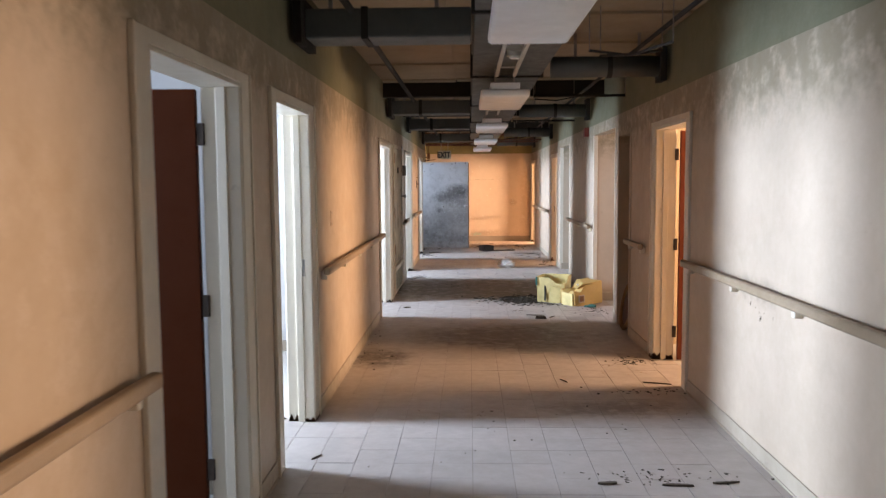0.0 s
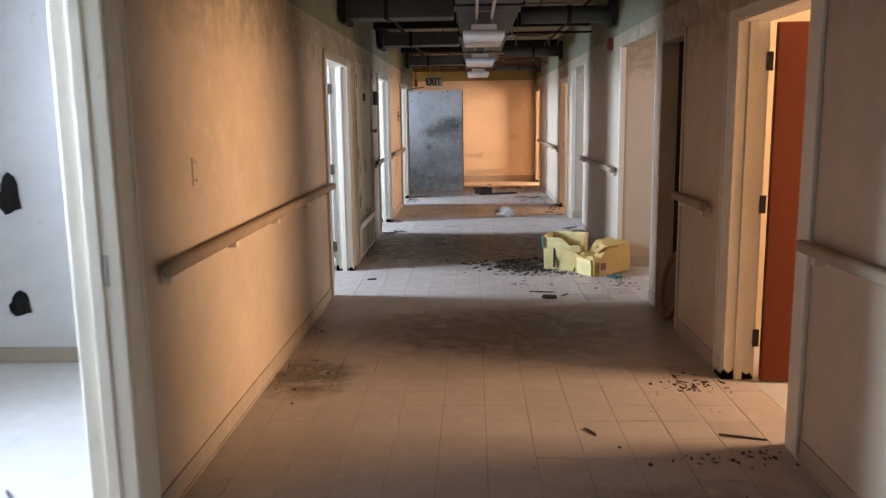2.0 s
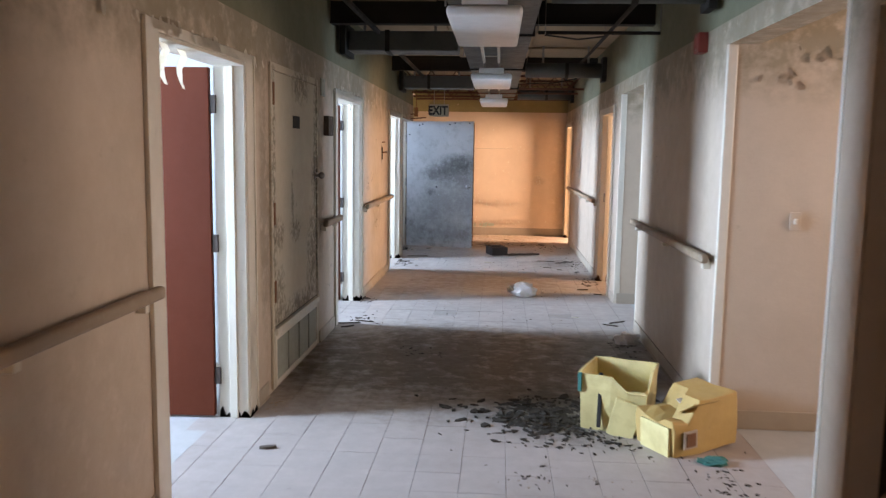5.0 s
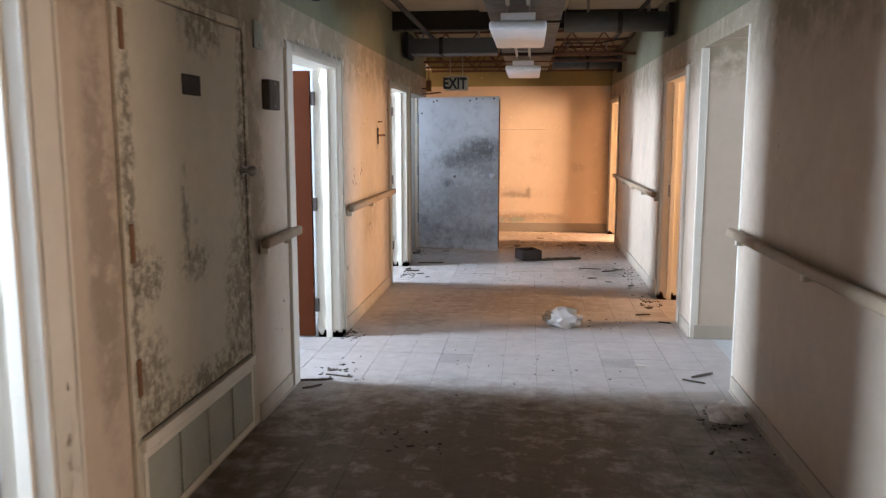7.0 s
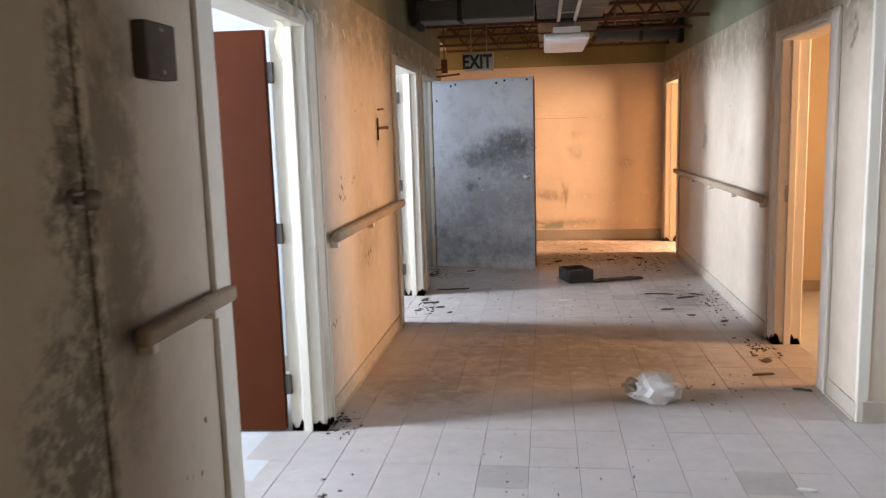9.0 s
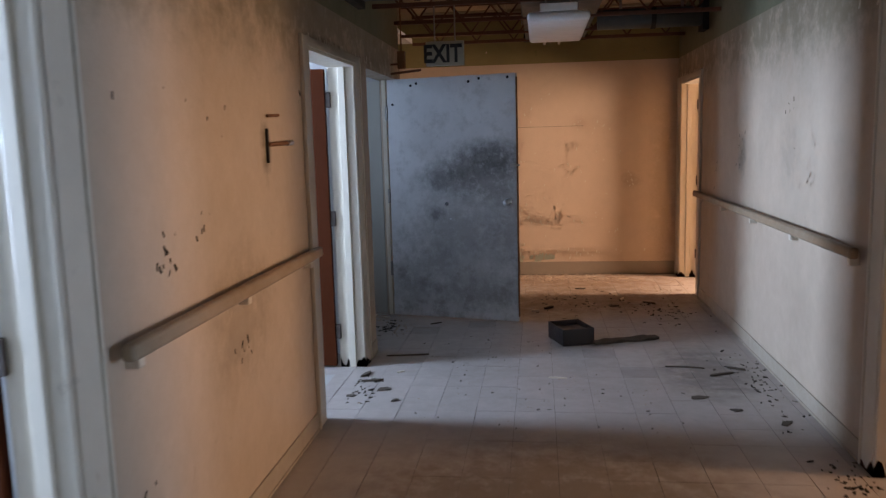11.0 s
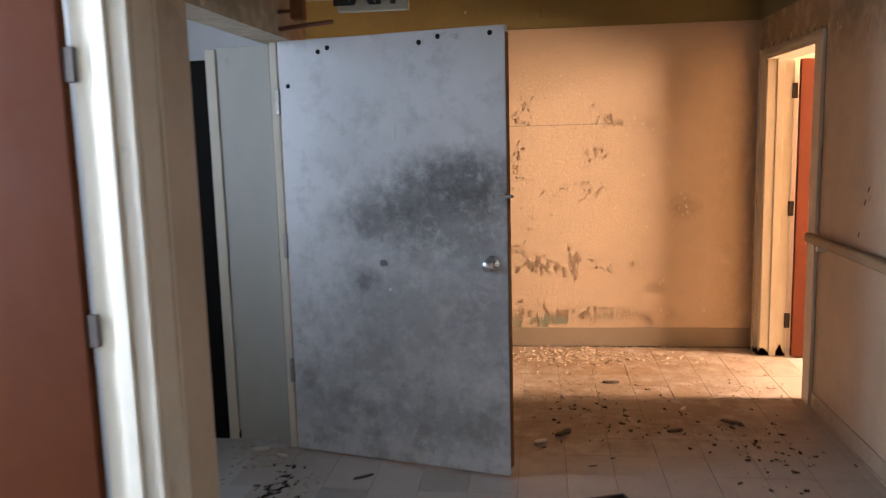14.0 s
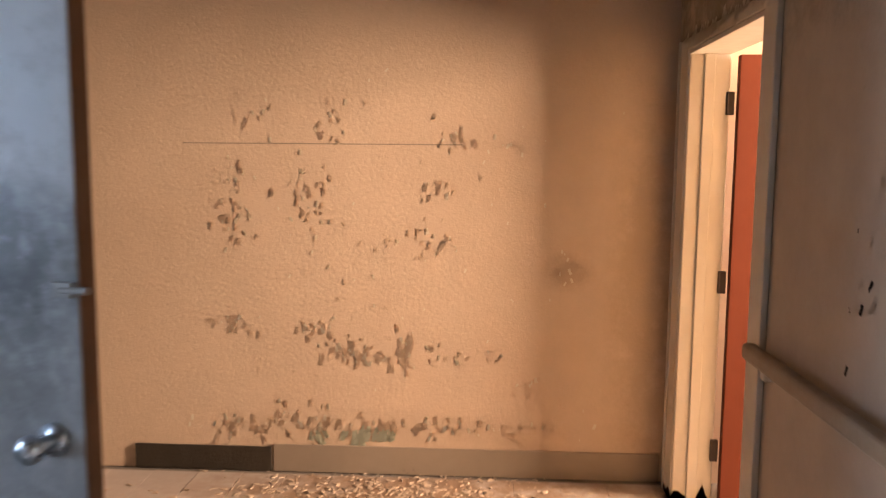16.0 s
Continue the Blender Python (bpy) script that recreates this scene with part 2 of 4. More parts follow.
# outer walls with the rooms' windows
# First window on each side is out of view, added to brighten the near walls.
WIN_L = [(-0.1, 0.7), (2.6, 3.2), (4.65, 5.35), (9.1, 9.7), (12.75, 13.35), (16.0, 16.6)]
WIN_R = [(0.7, 1.4), (5.45, 6.70), (9.2, 9.9), (13.2, 13.8), (14.9, 15.5), (19.45, 20.05)]
SILL, LINTEL = 1.0, 2.5
structure("wall_outer_left", pierced("x", OUT_L, -0.2, BACK, FAR, 0.0, TOP, [(a, b, SILL, LINTEL) for a, b in WIN_L]), WHITE_ROOM, "white outer wall with windows")
structure("wall_outer_right", pierced("x", OUT_R, 0.2, BACK, FAR, 0.0, TOP, [(a, b, SILL, LINTEL) for a, b in WIN_R]), WARM_ROOM, "ochre outer wall with windows")
for y in (-1.4, 1.6, 3.74, 7.2, 8.2, 11.0, 12.2, 14.9, 15.6, 17.56, 18.95):
    structure("wall_partition_left", pierced("y", y, 0.1, OUT_L, LX - THICK, 0.0, TOP, []), WHITE_ROOM, "white partition wall between rooms")
for y, m in ((-0.6, WARM_ROOM), (2.6, WARM_ROOM), (4.6, WARM_ROOM), (7.5, WARM_ROOM), (8.72, CREAM), (10.33, CREAM), (12.77, CREAM), (14.13, CREAM), (17.4, WARM_ROOM), (18.4, WARM_ROOM)):
    structure("wall_partition_right", pierced("y", y, 0.1, RX + THICK, OUT_R, 0.0, TOP, []), m, "partition wall between rooms")

bm = bmesh.new()
box(bm, OUT_L - 0.2, OUT_R + 0.2, BACK - 0.2, FAR + 0.2, -0.12, -0.006)
structure("floor", bm, GROUT, "dark sub-floor that shows in the tile joints")
bm = bmesh.new()
box(bm, OUT_L - 0.2, OUT_R + 0.2, BACK - 0.2, FAR + 0.2, TOP, TOP + 0.12)
for i in range(3):                                # deck boards with open joints
    for j in range(21):
        drop = 0.010 + 0.006 * ((i * 7 + j * 5) % 4)
        box(bm, LX + 0.006 + 0.886 * i, LX + 0.880 + 0.886 * i, BACK + 1.22 * j, BACK + 1.21 * (j + 1), TOP - drop, TOP - 0.002)
structure("ceiling", bm, DECK, "stained brown board deck above the missing ceiling")
for side, x0, x1 in (("left", OUT_L, LX - THICK), ("right", RX + THICK, OUT_R)):
    bm = bmesh.new()
    box(bm, x0, x1, BACK, FAR, -0.006, 0.0)
    structure("floor_rooms_" + side, bm, ROOM_FLOOR, "pale dusty floor of the side rooms")
    bm = bmesh.new()
    box(bm, x0, x1, BACK, FAR, 2.55, 2.6)
    structure("ceiling_rooms_" + side, bm, WHITE_ROOM, "white ceiling of the side rooms")
bm = bmesh.new()
box(bm, LX - THICK, RX + THICK, BACK, FAR, -0.006, -0.0045)
structure("floor_screed", bm, GROUT, "dark joints between the floor tiles")

# daylight in the windows
for (a, b), watts in zip(WIN_L, (240, 120, 400, 370, 390, 410)):
    window_light(OUT_L - 0.02, (a + b) / 2, (SILL + LINTEL) / 2, b - a, LINTEL - SILL, watts, COOL, 1)
# The third lamp, behind the first wide opening, is added to lift the walls.
for (a, b), watts, colour in zip(WIN_R, (105, 205, 45, 90, 135, 600), ((1.0, 0.84, 0.68), (1.0, 0.74, 0.50), WHITE, COOL, (1.0, 0.70, 0.44), DEEP)):
    window_light(OUT_R + 0.02, (a + b) / 2, (SILL + LINTEL) / 2, b - a, LINTEL - SILL, watts, colour, -1)

# end wall, window and lamp out of view, added to light the steel door
structure("wall_passage_end", pierced("x", -2.60, -0.12, 17.66, 18.95, 0.0, 2.55, [(17.70, 18.20, 1.0, 2.5)]), WHITE_ROOM, "white passage wall out of view, pierced and added to light the steel door")
window_light(-2.63, 17.95, 1.75, 0.50, 1.5, 29, COOL, 1)


# ---- doors ----
def doorway(side, a, b, leaf=None, hinged="far", angle=88, z_top=HEAD):
    """A steel frame lining the opening from a to b, with its leaf swung into the room."""
    s = -1 if side == "L" else 1
    face = LX if side == "L" else RX
    d = thing("door_1", "cream enamelled steel door frame" + (", door leaf standing open" if leaf else ", without a visible leaf"), "door", (face + s * 0.08, (a + b) / 2, 0), kind="structure")
    lip, wide = 0.012, 0.05
    x_out, x_in = face - s * lip, face + s * (THICK + lip)

    def jamb(y0, y1, inner):
        bm = block(x_out, face - s * 0.001, y0, y1, 0.0, z_top + wide, 0.004)
        extra = block(x_out + s * 0.004, x_in, inner - 0.010, inner + 0.010, 0.0, z_top, 0.008, 3)
        me = bpy.data.meshes.new("t")
        extra.to_mesh(me)
        bm.from_mesh(me)
        stop = block(face + s * 0.055, face + s * 0.10, inner + (0.010 if inner < (a + b) / 2 else -0.026), inner + (0.026 if inner < (a + b) / 2 else -0.010), 0.0, z_top - 0.01, 0.003)
        me = bpy.data.meshes.new("t")
        stop.to_mesh(me)
        bm.from_mesh(me)
        return bm
    part("jamb", jamb(a - 0.13, a, a + 0.011), FRAME, d)
    part("jamb", jamb(b, b + 0.12, b - 0.011), FRAME, d)
    for y0, y1 in ((a - 0.142, a - 0.128), (b + 0.118, b + 0.132)):
        part("casing_bead", block(face - s * 0.022, face - s * 0.001, y0, y1, 0.0, z_top + wide, 0.004), FRAME, d)
    bm = block(x_out, face - s * 0.001, a, b, z_top, z_top + wide, 0.004)
    me = bpy.data.meshes.new("t")
    block(x_out + s * 0.004, x_in, a, b, z_top - 0.02, z_top - 0.001, 0.003).to_mesh(me)
    bm.from_mesh(me)
    part("head", bm, FRAME, d)
    if leaf:
        w = b - a - 0.05
        hy = b - 0.045
        hx = face + s * (THICK + 0.03)
        bm = block(0, 0.045, 0, w, 0.012, z_top - 0.03, 0.003)
        lf = part("leaf", bm, leaf, d, "red-brown veneered door leaf standing open")
        turn = Matrix.Rotation(radians(90 if s < 0 else -90), 4, 'Z')
        lf.matrix_world = Matrix.Translation((hx, hy, 0)) @ Matrix.Rotation(radians(s * (90 - angle)), 4, 'Z') @ turn
        for z in (0.25, 1.02, 1.80):
            part("hinge", block(hx - 0.02 * s - 0.016, hx - 0.02 * s + 0.016, b - 0.04, b - 0.021, z - 0.05, z + 0.05, 0.003), HINGE, d, "dull steel hinge")

    return d


for k, (side, a, b) in enumerate(DOORS):
    doorway(side, a, b, None if k in (1, 6) else SHADED_RED_DOOR if k in (0, 3, 4) else RED_DOOR, angle=93)


# ---- handrails ----
def handrail(side, y0, y1, z=0.962):
    s = 1 if side == "L" else -1
    face = LX if side == "L" else RX
    h = thing("handrail", "worn brown wooden handrail on wall brackets", "handrail", (face + s * 0.05, (y0 + y1) / 2, z), "corridor handrails")
    part("rail", block(face + s * 0.035, face + s * 0.08, y0, y1, z - 0.018, z + 0.035, 0.014, 3), RAIL_WOOD, h)
    n = max(2, int((y1 - y0) / 0.9) + 1)
    for i in range(n):
        y = y0 + 0.10 + (y1 - y0 - 0.2) * i / (n - 1)
        part("bracket", block(face + s * 0.001, face + s * 0.046, y - 0.02, y + 0.02, z - 0.06, z, 0.006), FRAME, h, "cream painted bracket")
    return h


for side, y0, y1 in (("L", -3.9, 2.25), ("L", 5.24, 8.92), ("L", 12.05, 12.68), ("L", 14.08, 16.05), ("R", -3.9, 5.73), ("R", 7.16, 7.9), ("R", 10.38, 12.86), ("R", 15.80, 19.55)):
    handrail(side, y0, y1)


# ---- more materials ----
def stained(mat, spots, scale=7.0, lo=0.30, hi=0.62):
    """Adds soft-edged stains and patches of shade (place, reach in x y z, strength, colour) to a material, each broken
    up by noise.
    """
    n, l, b = mat.node_tree.nodes, mat.node_tree.links, mat.node_tree.nodes["Principled BSDF"]
    pos = n.new("ShaderNodeNewGeometry").outputs["Position"]
    col = b.inputs["Base Color"].links[0].from_socket
    for k, (place, reach, strength, colour) in enumerate(spots):
        mp = n.new("ShaderNodeMapping")
        mp.vector_type = 'TEXTURE'
        mp.inputs["Location"].default_value, mp.inputs["Scale"].default_value = place, reach
        l.new(pos, mp.inputs["Vector"])
        g = n.new("ShaderNodeTexGradient")
        g.gradient_type = 'SPHERICAL'
        l.new(mp.outputs[0], g.inputs["Vector"])
        rough = noise_at(n, l, pos, scale, 8, 0.72, lo, hi, shift=(k * 3.1, k, 2 * k))
        f = n.new("ShaderNodeMapRange")
        f.inputs["From Min"].default_value, f.inputs["From Max"].default_value = 0.08, 0.42
        l.new(times(n, l, g.outputs["Fac"], rough), f.inputs["Value"])
        col = mix(n, l, times(n, l, f.outputs["Result"], strength), col, colour)
    l.new(col, b.inputs["Base Color"])
    return mat


SMUT = (0.05, 0.046, 0.042)
stained(STEEL_DOOR, [((-0.34, 18.6, 1.24), (0.58, 2, 0.36), 0.62, SMUT), ((-0.22, 18.6, 1.36), (0.42, 2, 0.22), 0.7, SMUT), ((-0.62, 18.6, 1.2), (0.40, 2, 0.18), 0.55, SMUT), ((-0.72, 18.6, 0.90), (0.12, 2, 0.09), 0.6, SMUT), ((-0.5, 18.6, 0.55), (1.1, 2, 1.0), 0.22, SMUT),
                     ((-0.55, 18.6, 0.75), (0.6, 2, 0.4), 0.3, SMUT), ((-0.35, 18.6, 0.25), (0.8, 2, 0.22), 0.35, SMUT), ((-0.7, 18.6, 0.5), (0.25, 2, 0.2), 0.35, SMUT), ((-0.1, 18.6, 0.8), (0.3, 2, 0.5), 0.35, SMUT), ((-0.95, 18.6, 0.3), (0.3, 2, 0.3), 0.35, SMUT)], 15.0, 0.22, 0.72)
stained(STEEL_DOOR, [((-0.6, 18.6, 1.0), (2.6, 3, 2.6), 0.4, (0.30, 0.29, 0.27)), ((-0.6, 18.6, 0.2), (2.0, 3, 0.9), 0.6, (0.20, 0.19, 0.17))], 8.0, 0.46, 0.78)
MOULD = (0.072, 0.048, 0.018)
stained(MOULDY, [((-1, 11.90, 1.35), (1, 0.11, 1.3), 0.68, MOULD), ((-1, 10.74, 1.3), (1, 0.08, 1.4), 0.68, MOULD), ((-1, 11.4, 0.43), (1, 1.0, 0.16), 0.68, MOULD), ((-1, 11.86, 1.36), (1, 0.16, 0.26), 0.68, MOULD),
                 ((-1, 11.78, 0.75), (1, 0.26, 0.5), 0.68, MOULD), ((-1, 11.45, 2.0), (1, 0.34, 0.18), 0.68, MOULD), ((-1, 11.2, 1.2), (1, 0.06, 0.3), 0.6, MOULD), ((-1, 11.3, 1.0), (1, 0.24, 0.12), 0.6, MOULD), ((-1, 10.85, 1.0), (1, 0.2, 0.16), 0.68, MOULD),
                 ((-1, 10.85, 0.6), (1, 0.2, 0.3), 0.6, MOULD)], 21.0, 0.40, 0.62)
stained(PEACH, [((1.13, 20.86, 1.02), (0.16, 1, 0.12), 0.3, (0.22, 0.14, 0.08)), ((0.3, 20.86, 0.2), (1.2, 1, 0.16), 0.2, (0.34, 0.24, 0.15)),
                # Tall spot: darker towards the wall's right corner.
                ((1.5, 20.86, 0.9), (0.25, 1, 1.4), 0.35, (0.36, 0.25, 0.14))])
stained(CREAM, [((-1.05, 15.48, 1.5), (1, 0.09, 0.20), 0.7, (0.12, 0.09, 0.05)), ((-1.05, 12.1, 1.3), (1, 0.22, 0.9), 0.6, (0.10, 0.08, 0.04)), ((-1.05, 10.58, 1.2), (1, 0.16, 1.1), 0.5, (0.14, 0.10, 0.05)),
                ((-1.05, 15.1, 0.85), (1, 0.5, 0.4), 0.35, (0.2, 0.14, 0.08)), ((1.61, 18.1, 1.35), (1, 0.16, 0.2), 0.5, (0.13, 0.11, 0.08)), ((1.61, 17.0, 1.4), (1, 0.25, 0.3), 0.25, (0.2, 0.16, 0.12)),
                # Band at z 2.40: mould, deepened to paint in the upper walls' shade.
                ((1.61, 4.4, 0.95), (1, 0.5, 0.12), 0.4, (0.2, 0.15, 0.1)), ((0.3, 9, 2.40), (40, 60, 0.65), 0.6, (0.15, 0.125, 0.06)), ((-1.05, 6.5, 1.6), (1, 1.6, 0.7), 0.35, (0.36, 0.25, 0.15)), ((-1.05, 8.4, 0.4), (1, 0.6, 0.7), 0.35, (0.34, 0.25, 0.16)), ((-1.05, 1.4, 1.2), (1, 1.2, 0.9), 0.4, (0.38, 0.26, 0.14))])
RED_DOOR.node_tree.nodes["Principled BSDF"].inputs["Specular IOR Level"].default_value = 0.12
stained(RED_DOOR, [((-1.5, 3.4, 0.5), (1.5, 1, 1.6), 0.7, (0.035, 0.012, 0.012))])


def varied(mat, source):
    """Gives each tile its own tone, a few of them much darker."""
    n, l, b = mat.node_tree.nodes, mat.node_tree.links, mat.node_tree.nodes["Principled BSDF"]
    col = b.inputs["Base Color"].links[0].from_socket
    rnd = n.new("ShaderNodeObjectInfo").outputs["Random"] if source == "object" else n.new("ShaderNodeNewGeometry").outputs["Random Per Island"]
    few = n.new("ShaderNodeMapRange")
    few.inputs["From Min"].default_value, few.inputs["From Max"].default_value = 0.975, 0.983
    l.new(rnd, few.inputs["Value"])
    col = mix(n, l, times(n, l, rnd, 0.16), col, (0.30, 0.26, 0.22))
    col = mix(n, l, times(n, l, few.outputs["Result"], 0.28), col, (0.14, 0.12, 0.10))
    l.new(col, b.inputs["Base Color"])


def tile_paint(name):
    return worn(name, (0.43, 0.37, 0.325), (0.12, 0.09, 0.06), amount=0.5, speck=0.35, rough=0.48, bump=0.12, big=0.9)


TILE, TILE_REST = tile_paint("grey_beige_floor_tile"), tile_paint("grey_beige_floor_tile_far")
varied(TILE, "object")
varied(TILE_REST, "island")
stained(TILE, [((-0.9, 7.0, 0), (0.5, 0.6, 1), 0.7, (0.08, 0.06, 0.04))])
# Brown dirt; spots at y 7.9 and 11.6 also paint in the shaded floor.
DIRT_SHADE_FLOOR = [((-0.85, 6.9, 0), (0.45, 0.5, 1), 0.8, (0.08, 0.06, 0.04)), ((0.85, 10.6, 0), (0.7, 0.8, 1), 0.9, (0.05, 0.04, 0.03)), ((0.0, 11.6, 0), (2.2, 1.7, 1), 0.9, (0.11, 0.075, 0.042)), ((0.4, 7.9, 0), (1.3, 0.9, 1), 0.7, (0.12, 0.085, 0.055)), ((0.2, 15.3, 0), (1.3, 0.9, 1), 0.6, (0.15, 0.10, 0.06)),
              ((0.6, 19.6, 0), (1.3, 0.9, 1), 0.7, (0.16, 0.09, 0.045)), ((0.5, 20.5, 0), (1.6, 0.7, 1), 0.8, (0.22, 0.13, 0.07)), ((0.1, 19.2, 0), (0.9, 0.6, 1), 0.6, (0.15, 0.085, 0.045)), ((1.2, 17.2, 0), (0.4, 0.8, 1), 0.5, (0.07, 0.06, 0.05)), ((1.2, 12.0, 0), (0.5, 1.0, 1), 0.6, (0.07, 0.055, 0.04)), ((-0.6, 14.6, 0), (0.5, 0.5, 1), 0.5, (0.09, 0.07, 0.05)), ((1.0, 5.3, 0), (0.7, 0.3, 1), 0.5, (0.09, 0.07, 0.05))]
stained(TILE_REST, DIRT_SHADE_FLOOR)
stained(TILE, DIRT_SHADE_FLOOR[2:])
OCHRE = worn("ochre_green_soffit", (0.30, 0.24, 0.10), (0.08, 0.08, 0.04), amount=0.7, speck=0.4, rough=0.85, bump=0.4)
bpy.data.objects["wall_far_upper"].data.materials[0] = OCHRE
BARE_PLASTER = worn("bare_green_plaster", (0.50, 0.52, 0.40), (0.2, 0.2, 0.14), amount=0.4, speck=0.2, rough=0.8, bump=0.3)
BASE_TAN = worn("tan_vinyl_base", (0.44, 0.36, 0.27), (0.10, 0.07, 0.04), amount=0.5, speck=0.5, rough=0.5, bump=0.15)
# Near-black colour stands in for the shade inside holes, gaps and the doorway.
PIT = worn("black_void_shade", (0.012, 0.011, 0.010), (0.006, 0.005, 0.004), amount=0.3, speck=0.2, rough=0.95, bump=0.2)
GRILLE = worn("grey_painted_grille", (0.34, 0.34, 0.27), (0.07, 0.06, 0.04), amount=0.5, speck=0.4, rough=0.6, bump=0.15)
STEEL_PANEL = worn("scuffed_white_panel", (0.54, 0.53, 0.47), (0.12, 0.11, 0.09), amount=0.5, speck=0.4, rough=0.5, bump=0.15, streak=0.3)
LID = worn("orange_rusty_lid", (0.40, 0.19, 0.07), (0.10, 0.04, 0.02), amount=0.8, speck=0.5, rough=0.75, bump=0.4, big=4)
TEAL = worn("teal_rag", (0.03, 0.16, 0.13), (0.02, 0.06, 0.05), amount=0.5, speck=0.3, rough=0.85, bump=0.4, big=9)
OCHRE_CARD = worn("ochre_card", (0.52, 0.33, 0.10), (0.2, 0.12, 0.05), amount=0.5, speck=0.3, rough=0.65, bump=0.3, big=5)
PIPE_PALE = worn("pale_strip_metal", (0.52, 0.48, 0.40), (0.2, 0.14, 0.09), amount=0.4, speck=0.3, rough=0.5, bump=0.1)
JOIST = worn("rusted_joist_steel", (0.14, 0.06, 0.035), (0.04, 0.025, 0.015), amount=0.6, speck=0.4, rough=0.8, bump=0.3)
for dull in (DARK_DOOR, PIT, DEBRIS, BLACKISH):
    dull.node_tree.nodes["Principled BSDF"].inputs["Specular IOR Level"].default_value = 0.12
BOX_BROWN = worn("faded_brown_box_paint", (0.085, 0.062, 0.042), (0.03, 0.022, 0.015), amount=0.5, speck=0.3, rough=0.7, bump=0.1)
SPLINTER = worn("dirty_broken_wood", (0.085, 0.062, 0.042), (0.03, 0.022, 0.015), amount=0.6, speck=0.4, rough=0.9, bump=0.4, big=9)
DARK_PLATE = worn("dark_bakelite_plate", (0.035, 0.025, 0.017), (0.015, 0.012, 0.008), amount=0.4, speck=0.2, rough=0.8, bump=0.1)


def joined(*bms):
    """Several shapes as one."""
    out = bms[0]
    for other in bms[1:]:
        me = bpy.data.meshes.new("t")
        other.to_mesh(me)
        other.free()
        out.from_mesh(me)
        bpy.data.meshes.remove(me)
    return out


def put(ob, m):
    ob.matrix_world = m
    return ob


# ---- baseboards ----
def baseboard(side, y0, y1, high=0.10):
    s = 1 if side == "L" else -1
    face = LX if side == "L" else RX
    bm = joined(block(face + s * 0.001, face + s * 0.010, y0, y1, 0.001, high, 0.002), block(face + s * 0.010, face + s * 0.017, y0, y1, 0.001, 0.014, 0.002))
    tagged(link_mesh("baseboard", bm, BASE_TAN), "tan vinyl baseboard scuffed along the wall foot", "baseboard", kind="structure")


for a, b in ((-3.98, -0.32), (0.92, 2.25), (3.58, 3.95), (5.14, 8.92), (10.36, 10.60), (12.05, 12.63), (14.04, 16.05), (17.40, 17.64)):
    baseboard("L", a, b)
for a, b in ((-3.98, 0.48), (1.62, 5.73), (7.0, 7.90), (8.60, 8.81), (10.34, 12.86), (14.14, 14.55), (15.76, 19.55)):
    baseboard("R", a, b)
tagged(link_mesh("baseboard", block(-0.30, RX - 0.02, FAR - 0.010, FAR - 0.001, 0.001, 0.14, 0.002), BASE), "tan vinyl baseboard of the end wall", "baseboard", kind="structure")
# Dark strip paints the shade in a gap left by missing baseboard.
tagged(link_mesh("baseboard", block(-1.0, -0.31, FAR - 0.012, FAR - 0.003, 0.001, 0.125, 0.002), DEBRIS), "dark strip painting the gap where baseboard is missing", "baseboard", kind="structure")
for y in (10.33, 14.13):
    tagged(link_mesh("baseboard", block(RX + 0.02, RX + 2.6, y - 0.011, y - 0.001, 0.001, 0.11, 0.002), BASE_TAN), "vinyl baseboard in the side opening", "baseboard", kind="structure")
for y0, y1 in ((1.72, 3.72), (3.86, 7.18), (8.32, 10.98), (12.32, 14.88)):
    tagged(link_mesh("baseboard", block(OUT_L + 0.001, OUT_L + 0.012, y0, y1, 0.001, 0.10, 0.002), BASE), "brown baseboard in the white room", "baseboard", kind="structure")
    tagged(link_mesh("baseboard", block(OUT_L + 0.02, LX - THICK - 0.02, y1 + 0.009, y1 + 0.019, 0.001, 0.10, 0.002), BASE), "brown baseboard in the white room", "baseboard", kind="structure")
tagged(link_mesh("baseboard", block(RX + THICK + 0.02, OUT_R - 0.02, 17.388, 17.399, 0.001, 0.10, 0.002), BASE), "brown baseboard in the ochre room", "baseboard", kind="structure")

# pale edge trim at the wide openings
for a, b in ALCOVES:
    for y in (a - 0.026, b - 0.004):
        tagged(link_mesh("trim", block(RX - 0.006, RX + 0.05, y, y + 0.03, 0.0, 2.16, 0.006), FRAME), "pale corner guard at the wide opening", "trim", kind="structure")


# ---- ceiling lights on their strips ----
def ceiling_light(y):
    f = thing("ceiling_light", "white wraparound fluorescent ceiling light, switched off, hung from the deck", "ceiling light", (0.28, y + 0.6, 2.3), "corridor ceiling lights")
    part("housing", block(0.16, 0.40, y + 0.01, y + 1.21, 2.318, 2.37, 0.006), FIXTURE, f)
    bm = block(0.08, 0.48, y, y + 1.22, 2.255, 2.318, 0.022, 3)
    part("diffuser", bm, FIXTURE, f, "white plastic wraparound diffuser", True)
    for x in (0.20, 0.36):
        part("hanger", rod((x, y + 0.15, 2.365), (x, y + 0.15, TOP), 0.006, 8), METAL, f)
        part("hanger", rod((x, y + 1.05, 2.365), (x, y + 1.05, TOP), 0.006, 8), METAL, f)
    return f


FIRST = ceiling_light(2.65)
for y in (6.35, 10.05, 13.72, 17.35):
    copy_thing(FIRST, pose(0.28, y + 0.6, 2.3))
